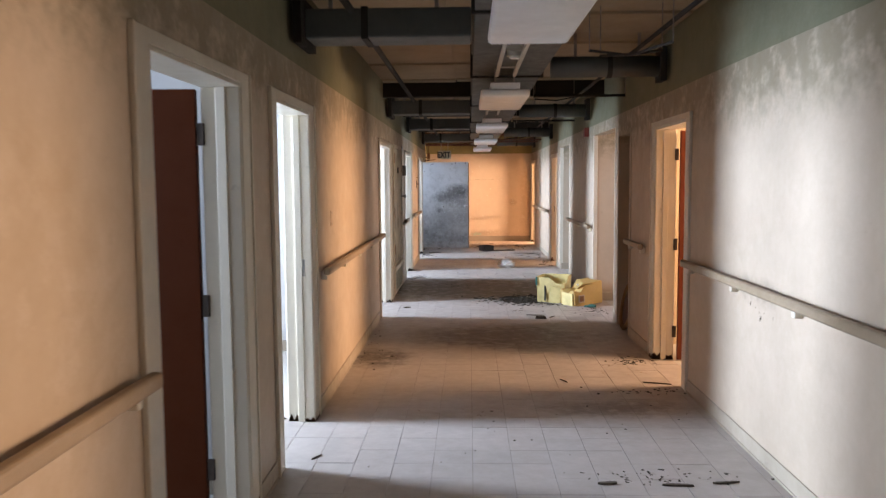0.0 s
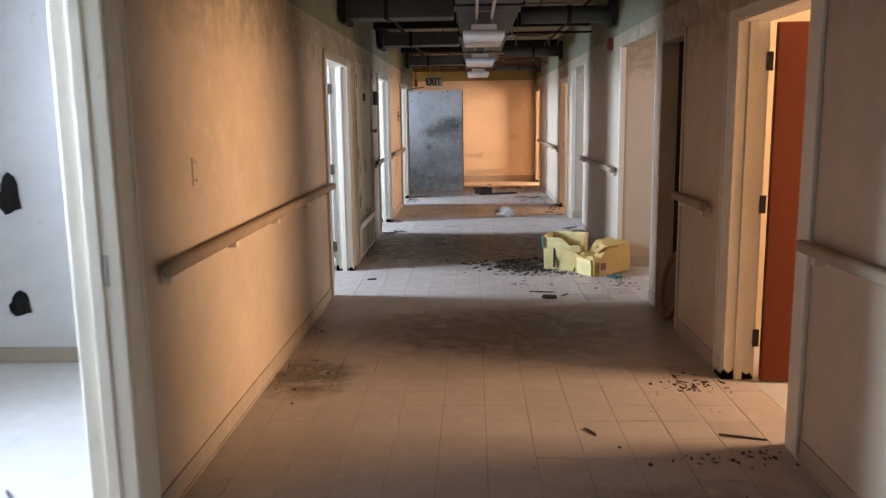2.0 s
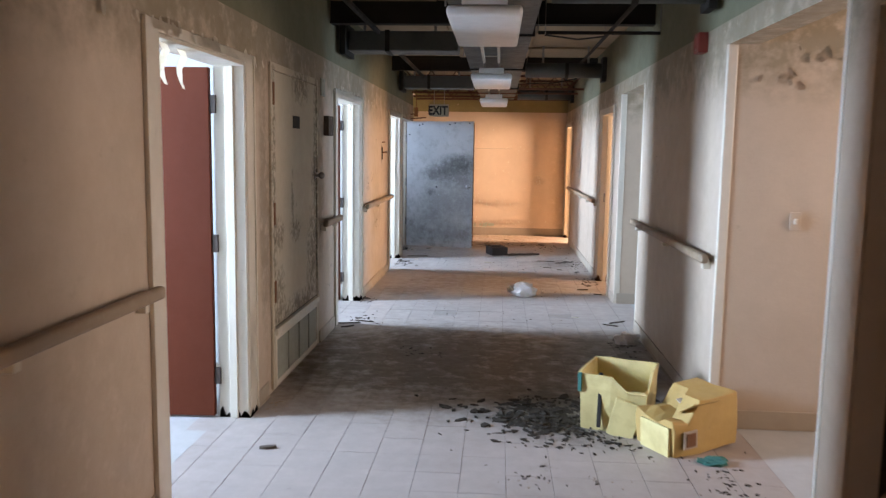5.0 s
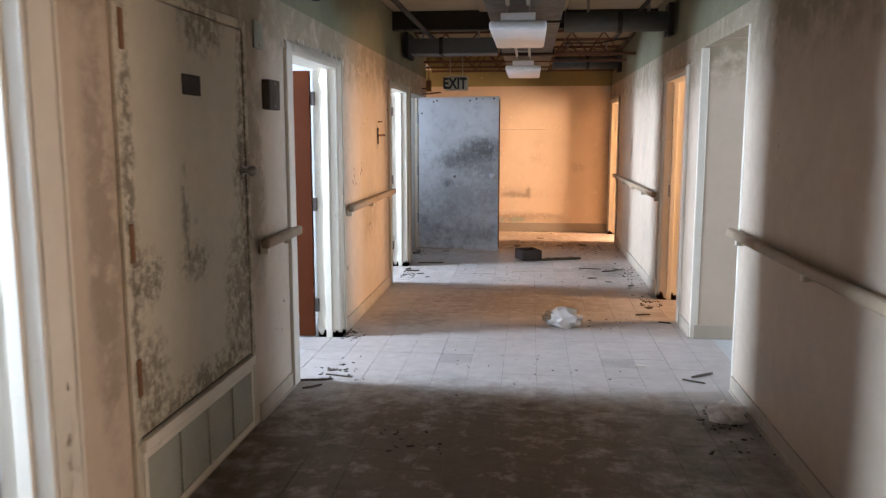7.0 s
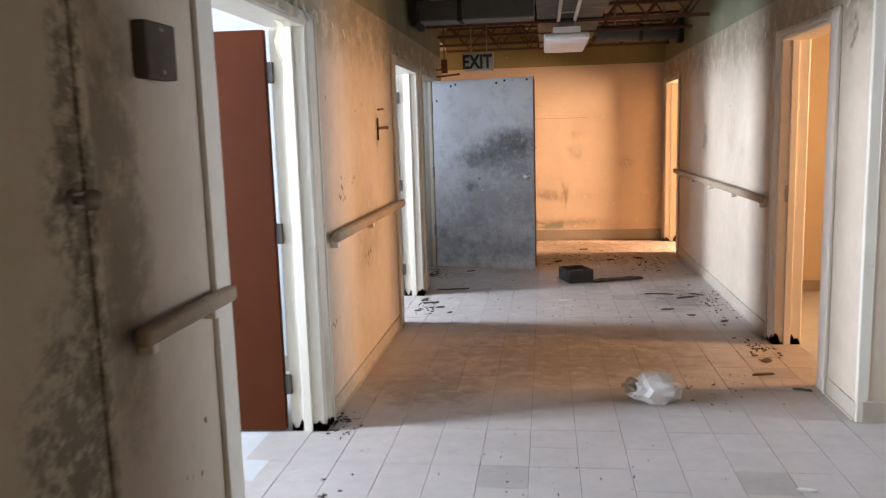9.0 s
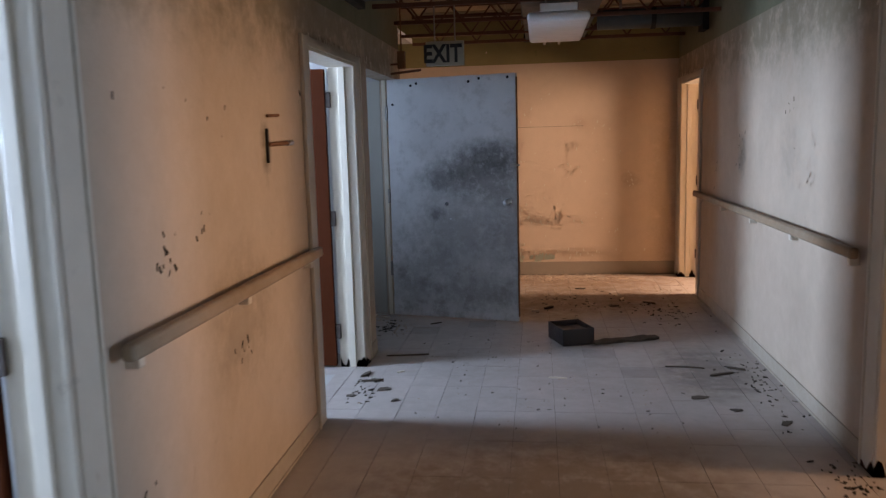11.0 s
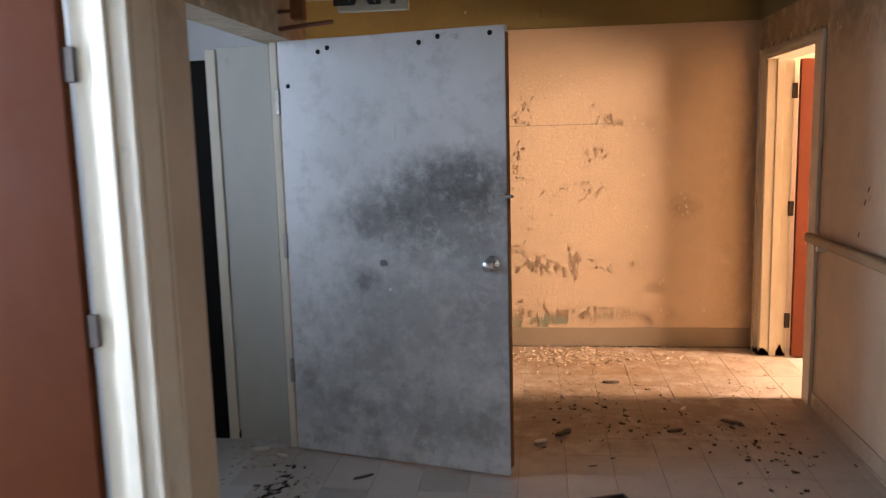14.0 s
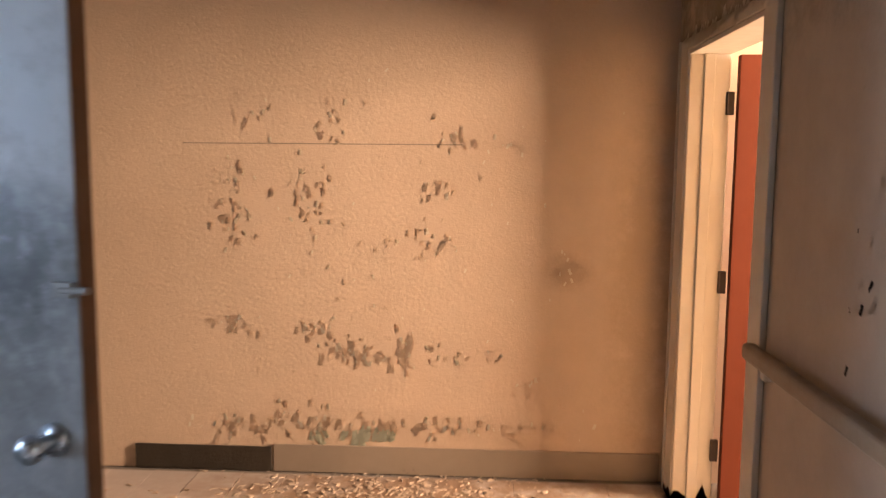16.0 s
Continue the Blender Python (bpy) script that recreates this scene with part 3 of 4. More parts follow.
for y0, y1 in ((3.9, 6.33), (7.6, 10.03), (11.3, 13.70), (14.96, 17.33), (18.6, 20.2)):
    g = thing("ceiling_strip", "pale metal strip pair between the ceiling lights", "metal strip", (0.28, y0, 2.42), "strips between the lights")
    for x in (0.21, 0.35):
        part("strip", block(x - 0.012, x + 0.012, y0, y1, 2.41, 2.44, 0.003), PIPE_PALE, g)
        for y in (y0 + 0.2, y1 - 0.2):
            part("hanger", rod((x, y, 2.44), (x, y, TOP), 0.004, 6), METAL, g)
    for i in range(3):
        y = y0 + (y1 - y0) * (i + 0.5) / 3
        part("cross_tie", block(0.21, 0.35, y - 0.01, y + 0.01, 2.425, 2.435), PIPE_PALE, g)

# ---- plenum ----
trunk = thing("trunk_duct", "long dusty sheet-metal duct under the ceiling deck", "duct", (0.45, 8, 2.6))
for i in range(9):
    y = BACK + 0.1 + i * 2.72
    part("duct_section", block(0.02, 0.62, y, y + 2.70, 2.50, 2.765, 0.006), DUCT, trunk)
    part("flange", block(0.0, 0.64, y + 2.69, y + 2.73, 2.485, 2.775, 0.003), BLACKISH, trunk)
    part("strap", block(0.005, 0.015, y + 1.3, y + 1.34, 2.48, TOP), METAL, trunk)


def branch(side, y, high=0.17, low=2.42):
    x0, x1 = (LX + 0.03, 0.0) if side == "L" else (0.66, RX - 0.03)
    d = thing("branch_duct", "grey branch duct crossing above the corridor", "duct", ((x0 + x1) / 2, y, low), "branch ducts")
    if side == "L":
        part("duct_body", block(x0 + 0.05, x1, y, y + 0.30, low, low + high, 0.012), DUCT, d)
        part("seam", block(x0 + 0.38, x0 + 0.42, y - 0.008, y + 0.308, low - 0.008, low + high + 0.008, 0.003), BLACKISH, d)
    else:
        part("duct_body", rod((x0, y, low + high / 2), (x1 - 0.05, y, low + high / 2), high / 2, 20), DUCT, d, smooth=True)
        part("seam", rod((x0 + 0.45, y, low + high / 2), (x0 + 0.49, y, low + high / 2), high / 2 + 0.008, 20), BLACKISH, d)
    xe = x0 if side == "L" else x1 - 0.05
    part("end_plate", block(xe, xe + 0.05, y - 0.10, y + 0.34 if side == "L" else y + 0.10, low - 0.04, low + high + 0.06, 0.004), BLACKISH, d)
    for x in (x0 + 0.2, x1 - 0.2):
        part("strap", block(x - 0.012, x + 0.012, y + 0.02, y + 0.03, low + high - 0.01, TOP), METAL, d)


for y in (0.9, 4.55, 9.9, 12.85, 17.0):
    branch("L", y)
for y in (2.9, 6.5, 10.6, 15.3, 19.3):
    branch("R", y)
for i, y in enumerate((-2.0, 0.5, 4.30, 9.62, 12.55, 16.4)):
    b = thing("deck_beam", "dark grimy beam under the ceiling deck", "beam", (0.28, y, 2.7), "deck beams")
    part("web", block(LX - 0.005, RX + 0.005, y, y + 0.05, 2.62, TOP, 0.003), BLACKISH, b)
    part("flange", block(LX - 0.005, RX + 0.005, y - 0.03, y + 0.08, 2.60, 2.62, 0.003), BLACKISH, b)


def joist(y):
    j = thing("bar_joist", "rusty open-web steel joist under the deck", "joist", (0.28, y, 2.6), "bar joists")
    for z in (2.50, 2.77):
        part("chord", block(LX - 0.1, RX, y - 0.02, y + 0.02, z - 0.015, z + 0.015, 0.003), JOIST, j)
    n = 14
    for i in range(n):
        xa, xb = LX + (RX - LX) * i / n, LX + (RX - LX) * (i + 1) / n
        za, zb = (2.51, 2.76) if i % 2 else (2.76, 2.51)
        part("web_bar", rod((xa, y, za), (xb, y, zb), 0.008, 6), JOIST, j)


for y in (18.0, 18.9, 19.8, 20.5):
    joist(y)
# conduits, wires
for name, pts, r in (("conduit", ((0.66, 8.3, 2.46), (RX, 8.3, 2.46)), 0.014), ("conduit", ((0.66, 12.3, 2.50), (RX, 12.3, 2.50)), 0.014), ("conduit", ((1.3, 1.0, 2.60), (1.3, 17.5, 2.60)), 0.016),
                     ("conduit", ((-0.7, -3.0, 2.58), (-0.7, 17.5, 2.58)), 0.022), ("wire", ((0.7, 8.6, 2.46), (1.25, 9.6, 2.58)), 0.007), ("wire", ((0.75, 5.0, 2.40), (1.3, 5.4, 2.46)), 0.009), ("wire", ((0.9, 5.5, 2.44), (1.2, 4.7, 2.40)), 0.009), ("wire", ((0.7, 12.0, 2.44), (1.3, 13.2, 2.60)), 0.007), ("wire", ((0.7, 16.2, 2.43), (1.4, 16.9, 2.56)), 0.007)):
    a, b = Vector(pts[0]), Vector(pts[1])
    t = thing(name, "dark electrical " + name + " hung under the deck", name, a)
    mid = (a + b) / 2 - Vector((0, 0, 0.03 if name == "wire" else 0.0))
    part("run", joined(rod(a, mid, r, 8), rod(mid, b, r, 8)), BLACKISH, t)
    for p in (a, b):
        part("clip", rod(p, (p.x, p.y, TOP), 0.004, 6), METAL, t)
sd = thing("smoke_detector", "small off-white smoke detector cup hung under the duct", "smoke detector", (0.30, 5.4, 2.45))
bm = rod((0.30, 5.4, 2.43), (0.30, 5.4, 2.50), 0.055, 20)
part("body", bm, PIPE_PALE, sd, smooth=False)
part("ring", rod((0.30, 5.4, 2.415), (0.30, 5.4, 2.43), 0.035, 20), FIXTURE, sd)


# ---- steel door at the corridor's end ----
HX, HY, EX, EY = -1.12, 18.83, -0.03, 18.55
span = math.hypot(EX - HX, EY - HY)
swing = Matrix.Translation((HX, HY, 0)) @ Matrix.Rotation(math.atan2(EY - HY, EX - HX), 4, 'Z')
d = thing("steel_door", "scuffed white steel door with dark smudges, standing ajar", "door", (HX, HY, 0))
leaf = put(part("leaf", block(0, span, -0.022, 0.022, 0.012, 2.03, 0.003), STEEL_DOOR, d), swing)


def on_leaf(name, bm, mat, label="", smooth=False):
    ob = link_mesh(name, bm, mat, smooth)
    ob.parent = leaf
    if label:
        tagged(ob, label)
    return ob


knob = joined(rod((span - 0.07, -0.022, 1.00), (span - 0.07, -0.032, 1.00), 0.034, 20), rod((span - 0.07, -0.03, 1.00), (span - 0.07, -0.065, 1.00), 0.014, 14))
bmesh.ops.create_uvsphere(knob, u_segments=16, v_segments=10, radius=0.029, matrix=Matrix.Translation((span - 0.07, -0.085, 1.00)) @ Matrix.Diagonal((1, 0.8, 1, 1)))
on_leaf("knob", knob, CHROME, "tarnished chrome door knob", True)
on_leaf("latch_plate", block(span - 0.001, span + 0.003, -0.014, 0.014, 0.92, 1.08), METAL, "dull latch plate")
on_leaf("bolt", joined(rod((span - 0.03, -0.03, 1.30), (span + 0.03, -0.03, 1.30), 0.008, 10), block(span - 0.05, span - 0.005, -0.035, -0.021, 1.285, 1.315, 0.002)), METAL, "small steel slide bolt")
on_leaf("screw", rod((0.52, -0.022, 0.985), (0.52, -0.032, 0.985), 0.016, 12), CHROME, "shiny screw head")
on_leaf("screw", rod((0.55, -0.022, 0.86), (0.55, -0.027, 0.86), 0.008, 10), CHROME, "shiny screw head")
for u, z in ((0.22, 1.97), (0.27, 1.985), (0.73, 1.98), (1.06, 2.0), (0.05, 1.82), (0.82, 2.0)):
    on_leaf("hole", rod((u, -0.0215, z), (u, -0.0235, z), 0.012, 8), PIT, "dark screw hole")
on_leaf("edge_strip", block(span + 0.0005, span + 0.004, -0.02, 0.02, 0.05, 2.0), RUST, "rusty door edge")
for z in (0.42, 1.05, 1.75):
    on_leaf("hinge", block(-0.02, 0.0, -0.03, 0.01, z - 0.06, z + 0.06, 0.003), METAL, "dull steel hinge")
fr = thing("door_frame", "pale steel post that carries the steel door", "door frame", (-1.16, 18.9, 0))
part("post", block(-1.176, -1.142, 18.84, 18.95, 0.0, 2.06, 0.004), FRAME, fr)
# flat black sheets paint the dark of a doorway and of the rotted wall foot in the side opening
bm = bmesh.new()
rot = [(-1.50 + 0.22 * q, 0.002 + (0.085 * math.sin(math.pi * q) ** 0.6 + 0.015 * math.sin(17 * q))) for q in [i / 12 for i in range(13)]]
vs = [bm.verts.new((x, 18.9485, max(0.002, z))) for x, z in rot] + [bm.verts.new((x, 18.9485, 0.001)) for x, _ in reversed(rot)]
bm.faces.new(vs)
bmesh.ops.solidify(bm, geom=bm.faces[:], thickness=0.002)
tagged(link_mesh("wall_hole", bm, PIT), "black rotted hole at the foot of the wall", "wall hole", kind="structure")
tagged(link_mesh("door_3", block(-1.665, -1.54, 18.942, 18.949, 0.0, 1.97, 0.001), PIT), "flat black sheet painting the dark of an unlit doorway in the side opening", "door", kind="structure")
tagged(link_mesh("trim", block(-1.54, -1.49, 18.935, 18.949, 0.0, 2.02, 0.003), FRAME), "pale trim beside the black doorway", "trim", kind="structure")
tagged(link_mesh("wall_panel", block(-1.48, -1.215, 18.943, 18.949, 0.0, HEAD, 0.002), STEEL_PANEL), "scuffed off-white panel beside the steel door", "wall panel", kind="structure")

tagged(link_mesh("trim", block(-0.72, 0.62, FAR - 0.002, FAR - 0.0005, 1.615, 1.620), BASE), "thin open seam across the peach end wall", "seam", kind="structure")
on_leaf("plate", block(0.36, 0.60, -0.0245, -0.021, 1.55, 1.645, 0.001), STEEL_DOOR, "painted-over blank plate")

# exit sign
e = thing("exit_sign", "pale exit sign with black letters, hung above the steel door", "exit sign", (-0.62, 18.45, 2.2))
part("panel", block(-0.73, -0.43, 18.43, 18.47, 2.095, 2.285, 0.006), SIGN, e)
curve = bpy.data.curves.new("exit", 'FONT')
curve.body, curve.size, curve.extrude, curve.align_x, curve.offset = "EXIT", 0.19, 0.001, 'CENTER', 0.006
txt = new("t", curve)
dg = bpy.context.evaluated_depsgraph_get()
me = bpy.data.meshes.new_from_object(txt.evaluated_get(dg))
bpy.data.objects.remove(txt)
me.materials.clear()
me.materials.append(LETTER)
lt = new("lettering", me)
lt.parent = e
lt.matrix_parent_inverse = e.matrix_world.inverted()
lt.matrix_world = Matrix.Translation((-0.60, 18.4275, 2.125)) @ Matrix.Rotation(radians(90), 4, 'X') @ Matrix.Diagonal((0.78, 1, 1, 1))
tagged(lt, "black EXIT lettering")
for x in (-0.66, -0.50):
    part("hanger", rod((x, 18.45, 2.285), (x, 18.45, TOP), 0.006, 8), METAL, e)
jb = thing("junction_box", "rusty electrical box with bent rods above the door", "junction box", (-0.98, 18.6, 2.2))
part("body", block(-0.99, -0.93, 18.60, 18.66, 2.10, 2.24, 0.004), RUST, jb)
part("rod", rod((-1.17, 18.62, 2.13), (-0.96, 18.62, 2.14), 0.008, 8), JOIST, jb)
part("rod", rod((-1.17, 18.62, 2.05), (-0.80, 18.62, 2.085), 0.010, 8), JOIST, jb)
part("hanger", rod((-0.96, 18.63, 2.24), (-0.96, 18.63, TOP), 0.006, 8), RUST, jb)

# ---- service closet door with grille in the left wall ----
c = thing("closet_door", "mouldy cream closet door, shut, black mould along its edges", "door", (LX, 11.3, 0))
part("leaf", block(LX + 0.001, LX + 0.012, 10.73, 11.92, 0.42, 2.04, 0.004), MOULDY, c)
for y0, y1, z0, z1 in ((10.68, 10.725, 0.02, 2.09), (11.925, 11.97, 0.02, 2.09), (10.726, 11.924, 2.045, 2.09)):
    part("frame", block(LX + 0.001, LX + 0.018, y0, y1, z0, z1, 0.004), MOULDY, c)
part("sill", block(LX + 0.001, LX + 0.035, 10.726, 11.924, 0.365, 0.41, 0.006), FRAME, c)
# Black strip paints the shade in the gap under the leaf.
part("gap", block(LX + 0.0005, LX + 0.004, 10.726, 11.924, 0.411, 0.424), PIT, c)
kn = joined(rod((LX + 0.012, 11.87, 1.36), (LX + 0.05, 11.87, 1.36), 0.012, 12), rod((LX + 0.012, 11.87, 1.36), (LX + 0.018, 11.87, 1.36), 0.03, 16))
bmesh.ops.create_uvsphere(kn, u_segments=14, v_segments=8, radius=0.026, matrix=Matrix.Translation((LX + 0.066, 11.87, 1.36)))
part("knob", kn, METAL, c, "dark tarnished knob", True)
part("hasp", block(LX + 0.012, LX + 0.022, 11.86, 11.95, 1.34, 1.38, 0.003), METAL, c)
for z in (0.65, 1.15, 1.90):
    part("hinge", block(LX + 0.012, LX + 0.024, 10.715, 10.745, z - 0.07, z + 0.07, 0.003), RUST, c, "rusty hinge")
part("number_plate", block(LX + 0.012, LX + 0.017, 11.22, 11.40, 1.70, 1.785, 0.002), DARK_PLATE, c, "small dark number plate")
gr = thing("wall_grille", "grey louvred wall grille below the closet door", "grille", (LX, 11.3, 0.2))
part("frame", joined(block(LX + 0.001, LX + 0.02, 10.73, 11.92, 0.33, 0.36, 0.003), block(LX + 0.001, LX + 0.02, 10.73, 11.92, 0.03, 0.06, 0.003), block(LX + 0.001, LX + 0.02, 10.73, 10.76, 0.061, 0.329, 0.003), block(LX + 0.001, LX + 0.02, 11.89, 11.92, 0.061, 0.329, 0.003)), FRAME, gr)
part("backing", block(LX + 0.0005, LX + 0.003, 10.76, 11.89, 0.06, 0.33), BLACKISH, gr)
for i in range(11):
    z = 0.075 + i * 0.0235
    s_ = part("slat", block(-0.001, 0.001, 10.762, 11.888, -0.012, 0.012), GRILLE, gr)
    s_.matrix_world = Matrix.Translation((LX + 0.011, 0, z)) @ Matrix.Rotation(radians(-24), 4, 'Y')
for y in (11.05, 11.34, 11.63):
    part("mullion", block(LX + 0.012, LX + 0.021, y - 0.008, y + 0.008, 0.061, 0.329), GRILLE, gr)


def wall_box(name, label, category, side, y0, y1, z0, z1, deep, mat, knobs=0):
    s = 1 if side == "L" else -1
    face = LX if side == "L" else RX
    o = thing(name, label, category, (face, (y0 + y1) / 2, z0))
    part("cover", block(face + s * 0.001, face + s * deep, y0, y1, z0, z1, min(0.006, deep / 3)), mat, o)
    part("screw", rod((face + s * deep, (y0 + y1) / 2, z1 - 0.02), (face + s * (deep + 0.003), (y0 + y1) / 2, z1 - 0.02), 0.006, 8), METAL, o)
    part("screw", rod((face + s * deep, (y0 + y1) / 2, z0 + 0.02), (face + s * (deep + 0.003), (y0 + y1) / 2, z0 + 0.02), 0.006, 8), METAL, o)
    return o


wall_box("control_box", "dark brown metal control box on the wall", "control box", "L", 12.24, 12.42, 1.67, 1.83, 0.045, BOX_BROWN)
wall_box("wall_plate", "faded grey blank plate high on the wall", "wall plate", "L", 12.12, 12.26, 1.98, 2.12, 0.012, GRILLE)
wall_box("fire_alarm", "dark red fire alarm box high on the wall", "fire alarm", "R", 10.78, 10.90, 2.17, 2.29, 0.06, FIRE_RED)
wall_box("wall_plate", "stained pale outlet plate with a torn corner", "wall plate", "L", 5.75, 5.82, 1.25, 1.37, 0.006, CREAM)
sw = thing("light_switch", "pale light switch plate in the side opening", "light switch", (2.02, 10.33, 1.2))
part("plate", block(1.99, 2.05, 10.322, 10.329, 1.15, 1.25, 0.002), CREAM, sw)
part("toggle", block(2.012, 2.028, 10.312, 10.323, 1.185, 1.215, 0.002), FRAME, sw)
# gas fitting: two rusty stubs
g = thing("wall_fitting", "broken rusty pipe bracket with two arms on the wall", "pipe bracket", (LX, 15.5, 1.5))
part("plate", block(LX + 0.001, LX + 0.012, 15.48, 15.495, 1.45, 1.60, 0.002), BLACKISH, g)
part("arm", rod((LX + 0.012, 15.487, 1.53), (LX + 0.03, 15.72, 1.535), 0.010, 8), RUST, g)
part("tip", rod((LX + 0.03, 15.69, 1.534), (LX + 0.031, 15.76, 1.536), 0.014, 10), CHROME, g)
part("arm", rod((LX + 0.012, 15.487, 1.655), (LX + 0.025, 15.60, 1.66), 0.007, 8), RUST, g)

# dark shut door in the right wall, and what leans on it
dd = thing("door_2", "dark stained door set deep in its opening, shut", "door", (RX + 0.12, 8.25, 0), kind="structure")
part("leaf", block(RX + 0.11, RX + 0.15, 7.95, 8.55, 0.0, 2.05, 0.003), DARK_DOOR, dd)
for y0, y1 in ((7.905, 7.95), (8.55, 8.595)):
    part("jamb", block(RX - 0.012, RX - 0.001, y0, y1, 0.0, 2.10, 0.004), CREAM, dd)
part("head", block(RX - 0.012, RX - 0.001, 7.951, 8.549, 2.05, 2.10, 0.004), CREAM, dd)
lid = thing("rusty_lid", "rusty round metal lid leaning in the dark doorway", "lid", (RX + 0.05, 8.33, 0))
bm = bmesh.new()
ring = [(0.255, 0.0), (0.262, 0.02), (0.245, 0.034), (0.215, 0.03), (0.205, 0.012)]
prev = None
for r, h in ring:
    now = [bm.verts.new((r * math.cos(a), r * math.sin(a), h)) for a in [2 * math.pi * i / 36 for i in range(36)]]
    if prev:
        for i in range(36):
            bm.faces.new((prev[i], prev[(i + 1) % 36], now[(i + 1) % 36], now[i]))
    prev = now
bmesh.ops.solidify(bm, geom=bm.faces[:], thickness=0.004)
inner = put(part('inner_disc', rod((0, 0, 0.006), (0, 0, 0.011), 0.207, 36), JOIST, lid, 'dark rusted middle'), Matrix.Translation((RX + 0.055, 8.24, 0.258)) @ Matrix.Rotation(radians(-79), 4, 'Y'))
ld = part("disc", bm, LID, lid, smooth=True)
ld.matrix_world = Matrix.Translation((RX + 0.055, 8.24, 0.258)) @ Matrix.Rotation(radians(-79), 4, 'Y')

# ---- yellow containers by the side opening ----
def tapered(x, y, z, top, wall):
    """An open tub of size x, y, z whose rim is top times as wide, with walls that thick."""
    bm = bmesh.new()
    rings = []
    for sx, zz in ((1, 0), (top, z), (top - wall / x * 2, z), (1 - wall / x * 2, wall)):
        rings.append([bm.verts.new((cx * x / 2 * sx, cy * y / 2 * sx, zz)) for cx, cy in ((-1, -1), (1, -1), (1, 1), (-1, 1))])
    for a, b in zip(rings, rings[1:]):
        for i in range(4):
            bm.faces.new((a[i], a[(i + 1) % 4], b[(i + 1) % 4], b[i]))
    bm.faces.new(rings[-1])
    bm.faces.new(rings[0][::-1])
    return bm


YM = Matrix.Translation((1.10, 10.36, 0.0)) @ Matrix.Rotation(radians(-20), 4, 'Z')
tub = thing("yellow_tub", "broken open yellow plastic tub lying among dark debris", "tub", (1.10, 10.36, 0))
bm = tapered(0.34, 0.36, 0.33, 1.14, 0.014)
bmesh.ops.subdivide_edges(bm, edges=bm.edges[:], cuts=3, use_grid_fill=True)
for v in bm.verts:
    w = noise.noise_vector(v.co * 6)
    v.co += w * 0.014
    if v.co.z > 0.28 and v.co.y < 0 and v.co.x > 0.02:
        v.co.z -= 0.12 * abs(noise.noise(v.co * 9)) + 0.06
put(part("shell", bm, YELLOW, tub), YM)
put(part("broken_side", block(-0.02, 0.13, -0.235, -0.222, 0.004, 0.22, 0.004), YELLOW, tub, "snapped-off yellow side piece"), YM @ Matrix.Rotation(radians(14), 4, 'Y'))
put(part("crack", block(-0.078, -0.056, -0.212, -0.198, 0.01, 0.32, 0.003), BLACKISH, tub, "dark strap over the side"), YM @ Matrix.Rotation(radians(-4), 4, 'X'))
put(part("corner_tape", block(-0.192, -0.170, -0.214, -0.200, 0.22, 0.33, 0.003), TEAL, tub, "teal tape on the torn corner"), YM)
CM = Matrix.Translation((1.44, 10.06, 0.0)) @ Matrix.Rotation(radians(30), 4, 'Z') @ Matrix.Rotation(radians(-3), 4, 'Y')
can = thing("yellow_carton", "dented yellow carton with a torn top flap", "carton", (1.44, 10.06, 0))
bm = block(-0.23, 0.21, -0.14, 0.16, 0.004, 0.29, 0.008)
bmesh.ops.subdivide_edges(bm, edges=[e_ for e_ in bm.edges if e_.calc_length() > 0.1], cuts=4, use_grid_fill=True)
for v in bm.verts:
    v.co += noise.noise_vector(v.co * 5 + Vector((3, 1, 0))) * 0.016
    if v.co.x < -0.05 and v.co.z > 0.2:
        v.co.z -= 0.09 + 0.05 * noise.noise(v.co * 8)
for v in bm.verts:
    v.co.z = max(0.0, v.co.z)
put(part("box", bm, OCHRE_CARD, can), CM)
put(part("label", joined(block(-0.185, -0.095, -0.166, -0.158, 0.055, 0.15, 0.002)), PALE_DEBRIS, can, "small stained pale label"), CM)
put(part("window", block(-0.170, -0.108, -0.170, -0.165, 0.066, 0.138, 0.002), RUST, can, "square dark hole in the label"), CM)
put(part("end_panel", block(-0.252, -0.236, -0.12, 0.10, 0.004, 0.17, 0.004), YELLOW, can, "pale yellow end panel"), CM)
put(part("flap", block(-0.13, 0.06, -0.004, 0.002, 0.0, 0.13, 0.002), OCHRE_CARD, can, "torn flap sticking up"), CM @ Matrix.Translation((0.0, -0.06, 0.22)) @ Matrix.Rotation(radians(58), 4, 'X'))
put(part("strap", block(-0.02, 0.02, -0.001, 0.001, 0.0, 0.16, 0.0005), WHITE_PLASTIC, can, "pale torn strip"), CM @ Matrix.Translation((-0.06, -0.13, 0.19)) @ Matrix.Rotation(radians(-64), 4, 'X'))


def lump(x, y, z, seed, rough=0.3, flat=0.25, cuts=3):
    """A crumpled lump resting on the floor."""
    bm = bmesh.new()
    bmesh.ops.create_icosphere(bm, subdivisions=cuts, radius=1.0)
    for v in bm.verts:
        q = v.co.copy()
        v.co = Vector((q.x * x, q.y * y, q.z * z)) * (1 + rough * noise.noise(q * 2.3 + Vector((seed, 0, 0))) + 0.4 * rough * noise.noise(q * 6 + Vector((seed, 4, 0))))
        v.co.z = max(v.co.z, -z * flat)
    for v in bm.verts:
        v.co.z += z * flat
    return bm


bag = thing("plastic_bag", "crumpled white plastic bag on the floor", "bag", (0.66, 14.42, 0))
